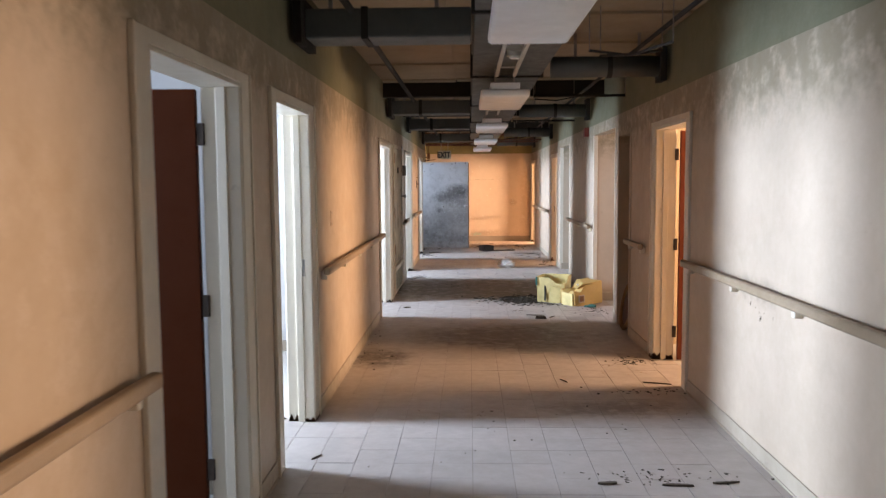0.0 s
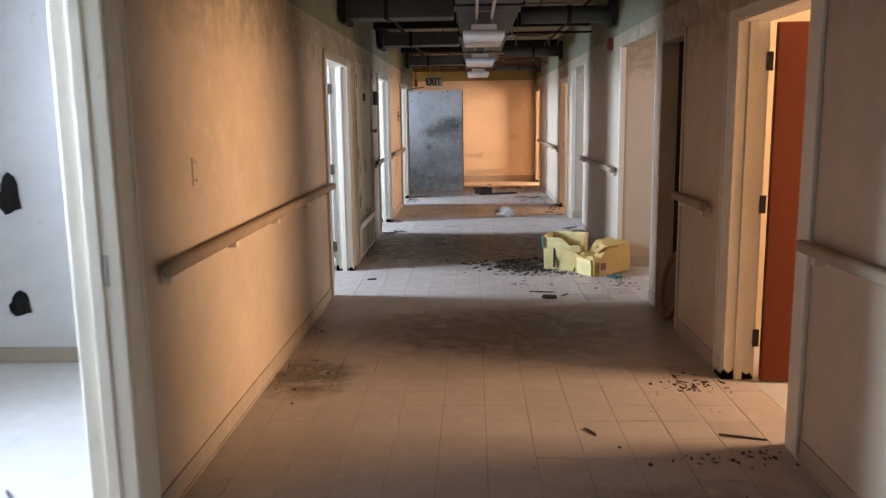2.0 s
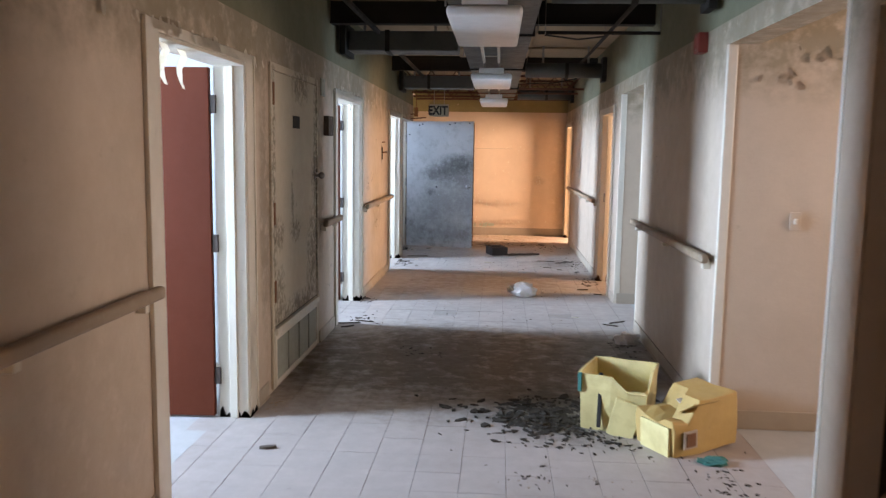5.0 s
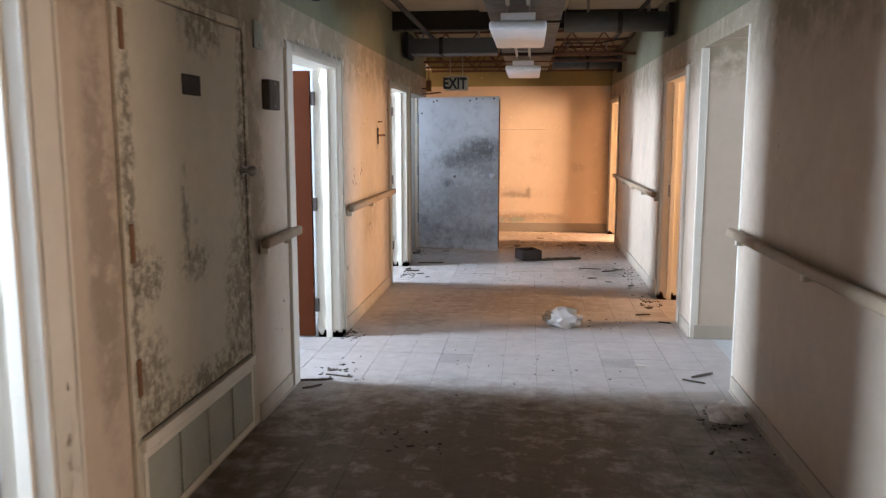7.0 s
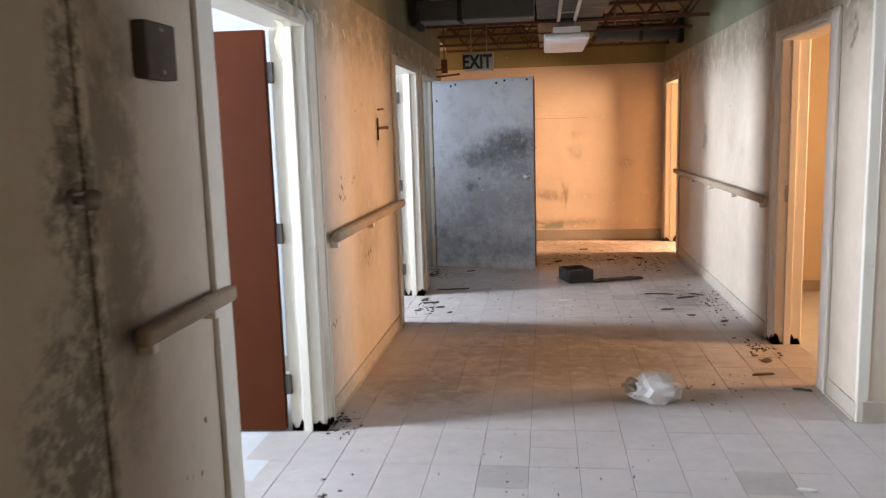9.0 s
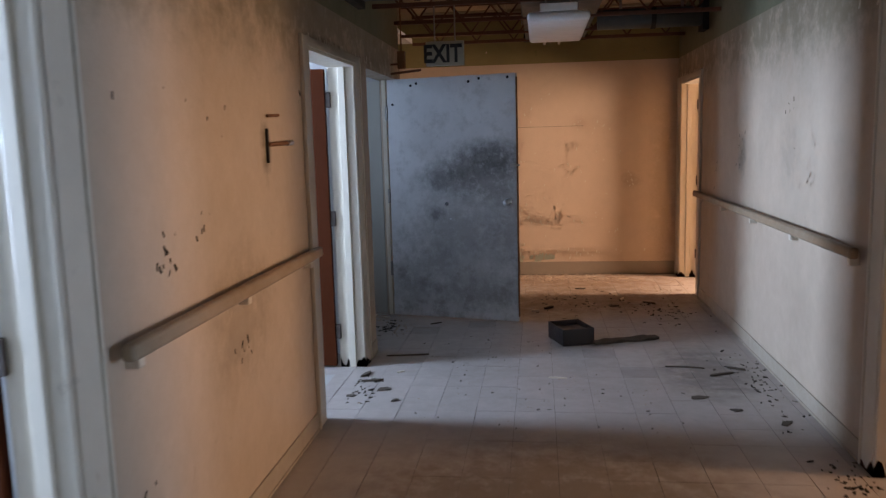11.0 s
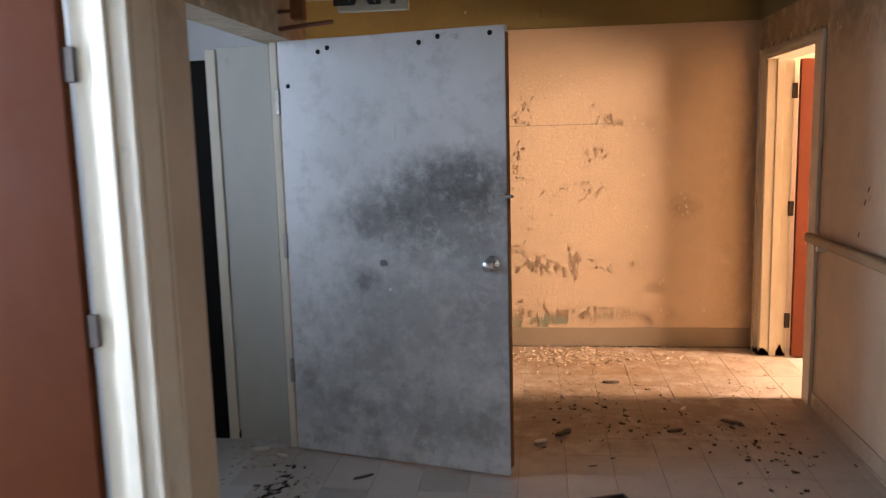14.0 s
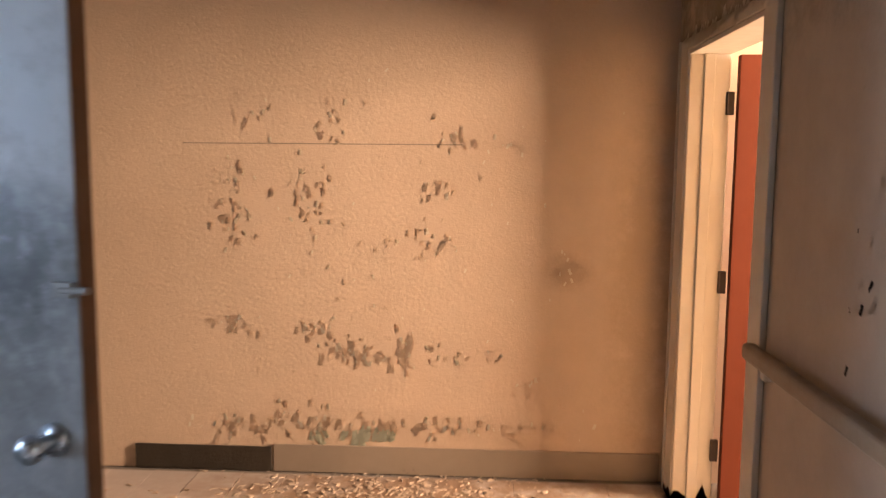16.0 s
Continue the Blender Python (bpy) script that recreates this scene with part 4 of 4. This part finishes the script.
put(part("bag_body", lump(0.13, 0.10, 0.10, 3, 0.45, 0.5), WHITE_PLASTIC, bag), Matrix.Translation((0.67, 14.43, 0)))
put(part("twisted_neck", lump(0.06, 0.05, 0.045, 7, 0.5, 0.6), RAIL_WOOD, bag, "brown stained twisted end"), Matrix.Translation((0.555, 14.44, 0.045)))
rag = thing("rag", "small dirty teal rag on the floor", "rag", (1.62, 9.72, 0))
put(part("cloth", lump(0.07, 0.05, 0.02, 11, 0.6, 0.5), TEAL, rag), Matrix.Translation((1.50, 9.78, 0)))
rag2 = thing("cloth_heap", "pale crumpled cloth heap against the wall foot", "cloth", (1.47, 12.4, 0))
put(part("cloth", lump(0.10, 0.09, 0.06, 21, 0.5, 0.5), WHITE_PLASTIC, rag2), Matrix.Translation((1.47, 12.35, 0)))

# ---- black drawer box on the floor ----
BM = Matrix.Translation((0.37, 17.97, 0.0)) @ Matrix.Rotation(radians(20), 4, 'Z') @ Matrix.Diagonal((0.68, 0.84, 0.88, 1))
bx = thing("drawer_box", "black-brown wooden drawer lying on the floor", "box", (0.37, 17.97, 0))
for nm, x0, x1, y0, y1, z0, z1 in (("base", -0.165, 0.165, -0.165, 0.165, 0.002, 0.014), ("side", -0.18, -0.166, -0.18, 0.18, 0.0, 0.14), ("side", 0.166, 0.18, -0.18, 0.18, 0.0, 0.14), ("side", -0.165, 0.165, -0.18, -0.166, 0.0, 0.14), ("side", -0.165, 0.165, 0.166, 0.18, 0.0, 0.14), ("inner_tray", -0.163, 0.163, -0.163, 0.163, 0.085, 0.10)):
    put(part(nm, block(x0, x1, y0, y1, z0, z1, 0.003), BLACK_BOX, bx), BM)
pl = thing("plank", "broken dark wooden strip on the floor beside the drawer", "plank", (0.8, 17.98, 0))
bm = block(-0.27, 0.25, -0.038, 0.038, 0.0, 0.022, 0.004)
bmesh.ops.subdivide_edges(bm, edges=[e_ for e_ in bm.edges if e_.calc_length() > 0.2], cuts=9)
for v in bm.verts:
    v.co.y += 0.022 * noise.noise(Vector((v.co.x * 14, v.co.y * 9, 2.0))) * (1.5 if abs(v.co.x) > 0.15 else 1.0)
    v.co.z = max(0.0, v.co.z * (1 + 0.6 * noise.noise(v.co * 17)))
put(part("strip", bm, SPLINTER, pl), Matrix.Translation((0.78, 17.95, 0.002)) @ Matrix.Rotation(radians(20), 4, 'Z'))


def shard(x, y, wide, turn, seed):
    """A broken piece of floor tile with straight broken edges."""
    rnd, bm = random.Random(seed), bmesh.new()
    n = rnd.randint(5, 7)
    edge = [(wide * rnd.uniform(0.45, 1.1) * math.cos(6.283 * k / n), 0.6 * wide * rnd.uniform(0.45, 1.1) * math.sin(6.283 * k / n)) for k in range(n)]
    low, top = [bm.verts.new((p, q, 0.0)) for p, q in edge], [bm.verts.new((p * 0.96, q * 0.96, 0.004)) for p, q in edge]
    bm.faces.new(top)
    bm.faces.new(low)
    for k in range(n):
        bm.faces.new((low[k], low[(k + 1) % n], top[(k + 1) % n], top[k]))
    ob = tagged(link_mesh("broken_tile", bm, SPLINTER), "dark broken piece of floor tile lying loose", "tile piece", "loose tile pieces")
    ob.matrix_world = Matrix.Translation((x, y, 0.003)) @ Matrix.Rotation(radians(turn), 4, 'Z')


for k, (x, y, turn, wide) in enumerate(((1.05, 16.65, 20, 0.07), (1.22, 16.45, -15, 0.05), (-0.82, 16.75, 30, 0.06), (-0.72, 16.55, 70, 0.045), (1.42, 16.25, 40, 0.06), (-1.00, 16.62, 10, 0.05), (-0.90, 13.02, 20, 0.05), (1.46, 15.2, 75, 0.06))):
    shard(x, y, wide, turn, 500 + k)


# ---- loose dirt ----
def scatter(name, label, category, mat, spots, seed):
    """Small irregular flakes round the given spots: x, y, reach in x and y, count, size."""
    rnd, bm = random.Random(seed), bmesh.new()
    for x, y, rx, ry, count, size in spots:
        for _ in range(count):
            cx, cy = x + rnd.gauss(0, rx * 0.5), y + rnd.gauss(0, ry * 0.5)
            cx = min(max(cx, LX + 0.03), RX - 0.03) if not (8.9 < cy < 10.2 or 12.9 < cy < 14.0) else max(cx, LX + 0.03)
            cx = x + rnd.gauss(0, rx * 0.4) if x < LX else cx
            cy = min(cy, 18.9) if x < LX else cy
            r, n, h, turn = size * rnd.uniform(0.3, 1.4), rnd.randint(4, 7), rnd.uniform(0.0015, 0.003 + 0.12 * size), rnd.uniform(0, 6.3)
            slim, tilt, ends = rnd.uniform(0.2, 0.7), rnd.uniform(-0.3, 0.3), []
            edge = [(r * rnd.uniform(0.5, 1.1) * math.cos(6.283 * q / n), slim * r * rnd.uniform(0.5, 1.1) * math.sin(6.283 * q / n)) for q in range(n)]
            for lift in (0.0005, h):
                ends.append([bm.verts.new((cx + p * math.cos(turn) - q * math.sin(turn), cy + p * math.sin(turn) + q * math.cos(turn), lift + max(0.0, tilt * p) * (lift > 0.001))) for p, q in edge])
            bm.faces.new(ends[1])
            for i in range(n):
                bm.faces.new((ends[0][i], ends[0][(i + 1) % n], ends[1][(i + 1) % n], ends[1][i]))
    return tagged(link_mesh(name, bm, mat), label, category, kind="stuff")


scatter("dark_litter", "dark crumbled litter and dirt on the floor", "litter", DEBRIS,
        [(0.60, 10.42, 0.45, 0.3, 130, 0.046), (1.35, 10.62, 0.3, 0.15, 40, 0.05), (0.72, 10.35, 0.35, 0.4, 480, 0.0242), (0.95, 9.95, 0.5, 0.2, 49, 0.0165), (1.5, 9.5, 0.2, 0.4, 49, 0.0165), (1.5, 10.4, 0.3, 0.3, 49, 0.0225), (1.4, 6.75, 0.18, 0.15, 57, 0.0165), (1.5, 15.5, 0.14, 0.35, 57, 0.0150), (-0.98, 7.4, 0.06, 0.8, 22, 0.0150),
         (-0.85, 6.9, 0.15, 0.3, 8, 0.0150), (1.25, 18.95, 0.25, 0.5, 70, 0.0165), (0.5, 19.3, 0.5, 0.5, 74, 0.0165), (-0.95, 16.8, 0.15, 0.3, 49, 0.0150), (-1.1, 18.4, 0.12, 0.25, 57, 0.0165), (1.45, 17.0, 0.15, 0.8, 74, 0.0150), (0.3, 16.5, 0.8, 0.8, 41, 0.0097),
         (-0.85, 13.0, 0.15, 0.25, 33, 0.0165), (0.2, 13.3, 0.9, 0.6, 33, 0.0090), (1.0, 4.0, 0.5, 0.12, 49, 0.0135), (0.3, 5.0, 0.9, 0.8, 33, 0.0090), (-0.2, 11.9, 0.2, 0.2, 21, 0.0165), (1.45, 12.2, 0.15, 0.5, 49, 0.0150), (-1.0, 14.0, 0.12, 0.2, 41, 0.0150), (0.6, 9.5, 0.4, 0.1, 21, 0.0120), (1.3, 5.75, 0.3, 0.12, 33, 0.0150), (1.0, 14.6, 0.4, 0.3, 33, 0.0105), (-0.2, 17.6, 0.6, 0.5, 33, 0.0097)], 4)
scatter("pale_flakes", "pale flakes of fallen paint on the floor", "paint flakes", PALE_DEBRIS,
        [(0.35, 20.6, 0.9, 0.26, 700, 0.018), (0.2, 19.9, 0.8, 0.5, 240, 0.0120), (1.2, 19.9, 0.4, 0.5, 180, 0.0108), (-1.25, 18.72, 0.3, 0.3, 150, 0.0150), (-1.0, 18.3, 0.15, 0.3, 60, 0.0120), (0.5, 18.6, 0.8, 0.5, 45, 0.0072), (0.2, 16.6, 0.9, 0.6, 75, 0.0060), (-0.3, 13.6, 0.7, 0.6, 75, 0.0060), (1.2, 14.8, 0.3, 0.3, 45, 0.0072), (1.3, 6.5, 0.3, 0.3, 45, 0.0072), (0.8, 9.3, 0.5, 0.4, 45, 0.0060), (-0.95, 10.5, 0.05, 0.2, 18, 0.0120)], 5)
for k, (x, y) in enumerate(((-2.0, 5.1), (-1.6, 4.9))):
    t = thing("wire_scrap", "bent wire scrap on the pale room floor", "wire", (x, y, 0), "wire scraps")
    part("run", joined(rod((x, y, 0.006), (x + 0.35, y + 0.12, 0.006), 0.005, 6), rod((x + 0.35, y + 0.12, 0.006), (x + 0.2, y + 0.3, 0.006), 0.005, 6)), BLACKISH, t)


# ---- splinters and torn strips ----
def splinter(x, y, long, wide, turn, seed, mat=None, name="wood_splinter", label="dark broken wooden splinter lying on the floor"):
    """A thin bent sliver with ragged ends."""
    long, wide = 0.72 * long, 0.62 * wide
    rnd, bm, rows = random.Random(seed), bmesh.new(), []
    bend = rnd.uniform(-0.25, 0.25)
    for i in range(6):
        u = i / 5 - 0.5
        w = wide * (1.0 if 0 < i < 5 else 0.35) * rnd.uniform(0.7, 1.1)
        rows.append([bm.verts.new((u * long, bend * long * (u * u - 0.1) + v * w / 2, z)) for v, z in ((-1, 0.0), (1, 0.0), (0.8, 0.004 + 0.2 * wide), (-0.8, 0.004 + 0.2 * wide))])
    for a, b in zip(rows, rows[1:]):
        for k in range(4):
            bm.faces.new((a[k], a[(k + 1) % 4], b[(k + 1) % 4], b[k]))
    bm.faces.new(rows[0])
    bm.faces.new(rows[-1])
    m = pose(x, y, 0.002, 0, 0, 0) @ Matrix.Rotation(radians(turn), 4, 'Z')
    ob = tagged(link_mesh(name, bm, mat or SPLINTER), label, "splinter" if name == "wood_splinter" else "paint strip", group=name + " litter")
    ob.matrix_world = m


for k, (x, y, long, wide, turn) in enumerate((
        (-0.96, 12.80, 0.34, 0.035, 12), (-0.82, 12.90, 0.26, 0.03, -14), (-0.93, 12.66, 0.18, 0.04, 40), (1.08, 17.27, 0.34, 0.03, -8), (1.28, 17.12, 0.24, 0.045, 24), (1.40, 17.24, 0.16, 0.05, -30),
        (1.50, 13.16, 0.26, 0.04, 35), (1.42, 13.02, 0.2, 0.035, -28), (1.36, 14.90, 0.18, 0.05, 12), (1.50, 14.62, 0.14, 0.04, -20), (-0.80, 17.52, 0.42, 0.035, 9), (-1.00, 17.05, 0.16, 0.06, 70),
        (-0.93, 16.92, 0.2, 0.05, 15), (0.76, 9.16, 0.30, 0.035, -10), (0.94, 9.04, 0.16, 0.03, 55), (1.44, 5.98, 0.30, 0.03, -18), (0.73, 6.05, 0.14, 0.02, -62), (0.80, 8.92, 0.05, 0.22, 80),
        (0.70, 3.90, 0.14, 0.05, 6), (1.06, 3.88, 0.22, 0.04, -4), (1.32, 3.92, 0.2, 0.035, 8), (-0.90, 4.28, 0.12, 0.02, 60), (0.22, 19.10, 0.16, 0.07, 50), (0.54, 19.98, 0.14, 0.05, 0),
        (0.80, 19.16, 0.12, 0.05, 20), (-0.72, 18.50, 0.14, 0.03, 35), (1.12, 19.3, 0.16, 0.05, -30), (-0.80, 9.74, 0.12, 0.06, 20))):
    splinter(x, y, long, wide, turn, 300 + k)
for k, (x, y, long, wide, turn) in enumerate(((0.25, 17.01, 0.16, 0.03, -8), (1.13, 13.33, 0.10, 0.03, -12), (-0.78, 17.12, 0.08, 0.03, 40), (-1.32, 18.80, 0.12, 0.05, 15), (-1.18, 18.72, 0.1, 0.04, -25), (0.1, 18.98, 0.1, 0.05, 30), (0.9, 19.5, 0.1, 0.04, 60))):
    splinter(x, y, long, wide, turn, 400 + k, FRAME, "paint_strip", "curled white strip of paint lying on the floor")


# ---- peeling paint ----
def blisters(name, label, mat, place, spots, seed, flat=0.12, steep=0.4):
    """Curled flakes standing off a wall; place(u, v, off) gives the point off that far from the wall."""
    rnd, bm = random.Random(seed), bmesh.new()
    for u, v, ru, rv, count, size in spots:
        for _ in range(count):
            cu, cv = u + rnd.gauss(0, ru * 0.5), v + rnd.gauss(0, rv * 0.5)
            r, turn = size * rnd.uniform(0.35, 1.2), rnd.uniform(-0.6, 0.6)
            curl, rows = rnd.uniform(flat, steep) * r, []
            for i in range(3):
                row = []
                for j in (-1, 1):
                    a, b = r * (i - 1), 0.55 * r * j * rnd.uniform(0.6, 1.1)
                    row.append(bm.verts.new(place(cu + b * math.cos(turn) - a * math.sin(turn), cv + a * math.cos(turn) + b * math.sin(turn), 0.0015 + curl * (1 - i / 2) ** 2)))
                rows.append(row)
            for i in range(2):
                bm.faces.new((rows[i][0], rows[i][1], rows[i + 1][1], rows[i + 1][0]))
    bmesh.ops.solidify(bm, geom=bm.faces[:], thickness=0.0012)
    return tagged(link_mesh(name, bm, mat), label, "paint flakes", kind="stuff")


ON_END = lambda u, v, o: (u, FAR - o, v)
BLISTER_SPOTS = [(0.10, 0.60, 0.20, 0.06, 34, 0.024), (0.36, 0.62, 0.08, 0.09, 20, 0.024), (0.55, 0.60, 0.10, 0.05, 9, 0.018), (-0.08, 0.72, 0.14, 0.06, 16, 0.020), (-0.10, 1.35, 0.11, 0.28, 26, 0.019), (0.0, 1.72, 0.09, 0.14, 9, 0.02), (0.62, 1.62, 0.16, 0.09, 16, 0.018),
                 (0.50, 1.40, 0.06, 0.06, 9, 0.020), (0.50, 1.15, 0.10, 0.07, 13, 0.018), (0.28, 1.15, 0.14, 0.05, 7, 0.015), (1.12, 1.02, 0.10, 0.09, 14, 0.020), (0.95, 0.45, 0.10, 0.09, 12, 0.018), (0.2, 0.24, 0.6, 0.05, 50, 0.022), (0.9, 0.23, 0.4, 0.04, 18, 0.016), (0.75, 0.62, 0.1, 0.05, 7, 0.016), (0.85, 1.6, 0.1, 0.05, 7, 0.015), (0.5, 1.1, 1.0, 1.0, 90, 0.013), (-0.2, 0.3, 0.2, 0.1, 16, 0.022), (-0.48, 1.30, 0.14, 0.22, 30, 0.020), (-0.5, 0.74, 0.14, 0.07, 14, 0.020), (-0.5, 0.22, 0.2, 0.05, 22, 0.022), (-0.36, 1.74, 0.12, 0.1, 9, 0.018)]
blisters("peeling_paint", "curled flakes of peach paint on the end wall", PEACH, ON_END, [(a, b, c, d_, n, r * 0.85) for a, b, c, d_, n, r in BLISTER_SPOTS], 8, 0.02, 0.075)
# The paler colour of these flakes also paints in highlights on the blisters.
blisters("peeling_paint", "bare pale undersides of flaking paint on the end wall", FRAME, ON_END, [(a, b, c, d_, max(3, int(n * 0.5)), r * 0.7) for a, b, c, d_, n, r in BLISTER_SPOTS], 18, 0.02, 0.07)
blisters("peeling_paint", "grey-green bare plaster patch above the baseboard", BARE_PLASTER, ON_END, [(0.18, 0.195, 0.20, 0.02, 30, 0.035)], 19, 0.005, 0.015)
blisters("chipped_paint", "small dark chips in the cream corridor wall", DEBRIS, lambda u, v, o: (LX + o, u, v), [(14.45, 1.2, 0.12, 0.14, 14, 0.014), (14.75, 1.25, 0.1, 0.08, 5, 0.012), (15.1, 0.72, 0.15, 0.06, 8, 0.014), (14.2, 0.5, 0.1, 0.1, 4, 0.012), (16.0, 1.75, 0.03, 0.03, 2, 0.016), (14.7, 1.7, 0.4, 0.2, 6, 0.01), (12.5, 0.5, 0.15, 0.1, 5, 0.01)], 20, 0.02, 0.08)
blisters("chipped_paint", "small dark chips in the cream corridor wall", DEBRIS, lambda u, v, o: (RX - o, u, v), [(18.15, 1.4, 0.1, 0.14, 12, 0.014), (17.0, 1.65, 0.2, 0.2, 7, 0.012), (19.0, 1.2, 0.2, 0.2, 6, 0.012), (4.2, 0.85, 0.3, 0.05, 6, 0.014), (12.2, 1.5, 0.3, 0.3, 5, 0.01)], 21, 0.02, 0.08)
blisters("peeling_paint", "curled flakes of cream paint on the corridor wall", CREAM, lambda u, v, o: (RX - o, u, v),
         [(18.1, 1.35, 0.12, 0.12, 16, 0.018), (16.6, 1.3, 0.2, 0.2, 12, 0.015), (17.3, 1.6, 0.2, 0.2, 8, 0.015), (18.9, 1.3, 0.2, 0.3, 10, 0.015), (14.4, 1.95, 0.1, 0.1, 20, 0.02)], 9)
blisters("peeling_paint", "curled flakes of white paint above the doorways", FRAME, lambda u, v, o: (LX + 0.013 + o, u, v),
         [(9.7, 2.06, 0.9, 0.02, 60, 0.026), (13.4, 2.07, 0.9, 0.02, 60, 0.028), (16.8, 2.07, 0.9, 0.02, 70, 0.026), (13.95, 0.35, 0.04, 0.4, 60, 0.016), (17.30, 0.3, 0.04, 0.4, 60, 0.016), (10.27, 0.3, 0.04, 0.4, 40, 0.014)], 10)
blisters("peeling_paint", "curled flakes of cream paint above the doorway", FRAME, lambda u, v, o: (RX - 0.013 - o, u, v),
         [(20.2, 2.07, 0.8, 0.02, 70, 0.024), (15.2, 2.07, 0.8, 0.02, 36, 0.02)], 12)
blisters("peeling_paint", "curled flakes of pale paint in the side opening", CREAM, lambda u, v, o: (u, 10.33 - o, v), [(1.95, 1.98, 0.15, 0.05, 14, 0.022), (2.1, 2.1, 0.2, 0.04, 12, 0.022)], 13)
for y, x in ((13.66, -1.10), (9.25, -1.10), (9.5, -1.12)):
    h = thing("hanging_flake", "torn sheet of white paint hanging from the door head", "paint flake", (x, y, 1.9), "hanging flakes")
    bm = bmesh.new()
    rnd = random.Random(int(y * 10))
    cols = []
    for i in range(7):
        w = 0.05 * (1 - i / 9) * rnd.uniform(0.7, 1.2)
        cols.append([bm.verts.new((x + 0.012 * math.sin(i * 1.3), y + w * j + 0.012 * math.sin(i * 2.1), HEAD - 0.018 - 0.03 * i)) for j in (-1, 1)])
    for a_, b_ in zip(cols, cols[1:]):
        bm.faces.new((a_[0], a_[1], b_[1], b_[0]))
    bmesh.ops.solidify(bm, geom=bm.faces[:], thickness=0.0015)
    part("sheet", bm, FRAME, h)


# rusted feet of the door frames
def rusted_foot(side, y, deep, seed):
    s = -1 if side == "L" else 1
    face = LX if side == "L" else RX
    rnd, bm = random.Random(seed), bmesh.new()
    n = 11
    hs = [rnd.uniform(0.01, 0.075) * rnd.uniform(0.4, 1.2) for _ in range(n)]
    top = [bm.verts.new((face - s * 0.0145 + s * deep * i / (n - 1), y - 0.024, hs[i])) for i in range(n)]
    low = [bm.verts.new((face - s * 0.0145 + s * deep * i / (n - 1), y - 0.024, 0.001)) for i in range(n)]
    for i in range(n - 1):
        bm.faces.new((low[i], low[i + 1], top[i + 1], top[i]))
    top = [bm.verts.new((face - s * 0.0145, y - 0.024 + 0.150 * i / 6, hs[i % n] * rnd.uniform(0.5, 1.1))) for i in range(7)]
    low = [bm.verts.new((face - s * 0.0145, y - 0.024 + 0.150 * i / 6, 0.001)) for i in range(7)]
    for i in range(6):
        bm.faces.new((low[i], low[i + 1], top[i + 1], top[i]))
    bmesh.ops.solidify(bm, geom=bm.faces[:], thickness=0.0012)
    tagged(link_mesh("trim", bm, RUST if side == "R" or y < 6 else DEBRIS), "rusted-through foot of a door frame", "door frame", kind="structure")


for k, (side, a, b) in enumerate(DOORS):
    rusted_foot(side, b, 0.18, 30 + k)

# strike plates
for side, y, x in (("L", 5.00, LX - 0.06), ("R", 15.62, RX + 0.06)):
    t = thing("strike_plate", "dark steel strike plate on the door frame", "strike plate", (x, y, 1.02))
    part("plate", block(x - 0.022, x + 0.022, y - 0.026, y - 0.0205, 0.97, 1.08, 0.002), METAL, t)
# bare outlets in the white room
for z0, z1, y0 in ((0.30, 0.46, 5.72), (0.95, 1.20, 5.70)):
    t = thing("wall_outlet", "dark broken outlet hole in the white room wall", "outlet", (OUT_L, y0, z0))
    part("hole", lump(0.01, 0.07, (z1 - z0) / 2, 5, 0.5, 1.0, 2), PIT, t).matrix_world = Matrix.Translation((-2.72, 7.192, z0)) @ Matrix.Rotation(radians(90), 4, 'Z')

# ---- floor tiles ----
EDGE = 0.2216
COLS = int((RX - LX) / EDGE)


def tile_shape(g=0.0009, c=0.0010):
    a, b, v, f = EDGE / 2 - g, EDGE / 2 - g - c, [], []
    for r, w, z in ((a, a + 0.7 * g, -0.0045), (a, a + 0.7 * g, -c), (b, a + 0.4 * g, 0.0)):
        v += [(-r, -w, z), (r, -w, z), (r, w, z), (-r, w, z)]
    for k in (0, 4):
        f += [(k + i, k + (i + 1) % 4, k + 4 + (i + 1) % 4, k + 4 + i) for i in range(4)]
    return v, f + [(8, 9, 10, 11)]


TV, TF = tile_shape()
tile_mesh = bpy.data.meshes.new("tile")
tile_mesh.from_pydata(TV, [], TF)
tile_mesh.materials.append(TILE)
rest_v, rest_f = [], []
rnd = random.Random(77)
floor = bpy.data.objects["floor"]
for j in range(int((FAR - BACK) / EDGE) + 1):
    for i in range(-1, COLS + 2):
        x, y = LX + (i + 0.5) * EDGE - 0.06, BACK + (j + 0.5) * EDGE
        if x > RX + 0.16 or x < LX - 0.2 or y > FAR - 0.02:
            continue
        lift, yaw = rnd.uniform(-0.0012, 0.0006), rnd.uniform(-0.006, 0.006)
        if 12.4 < y < 17.95 and LX < x < RX:
            t = new("tile", tile_mesh)
            t.parent = floor
            t.matrix_basis = Matrix.Translation((x, y, lift)) @ Matrix.Rotation(yaw, 4, 'Z')
        else:
            k = len(rest_v)
            cs, sn = math.cos(yaw), math.sin(yaw)
            rest_v += [(x + cs * p - sn * q, y + sn * p + cs * q, r + lift) for p, q, r in TV]
            rest_f += [tuple(k + q for q in f) for f in TF]
me = bpy.data.meshes.new("tiles")
me.from_pydata(rest_v, [], rest_f)
me.materials.append(TILE_REST)
rest = tagged(new("floor_tiles", me), "worn grey-beige square floor tiles, dusty", kind="stuff")
rest.parent = floor
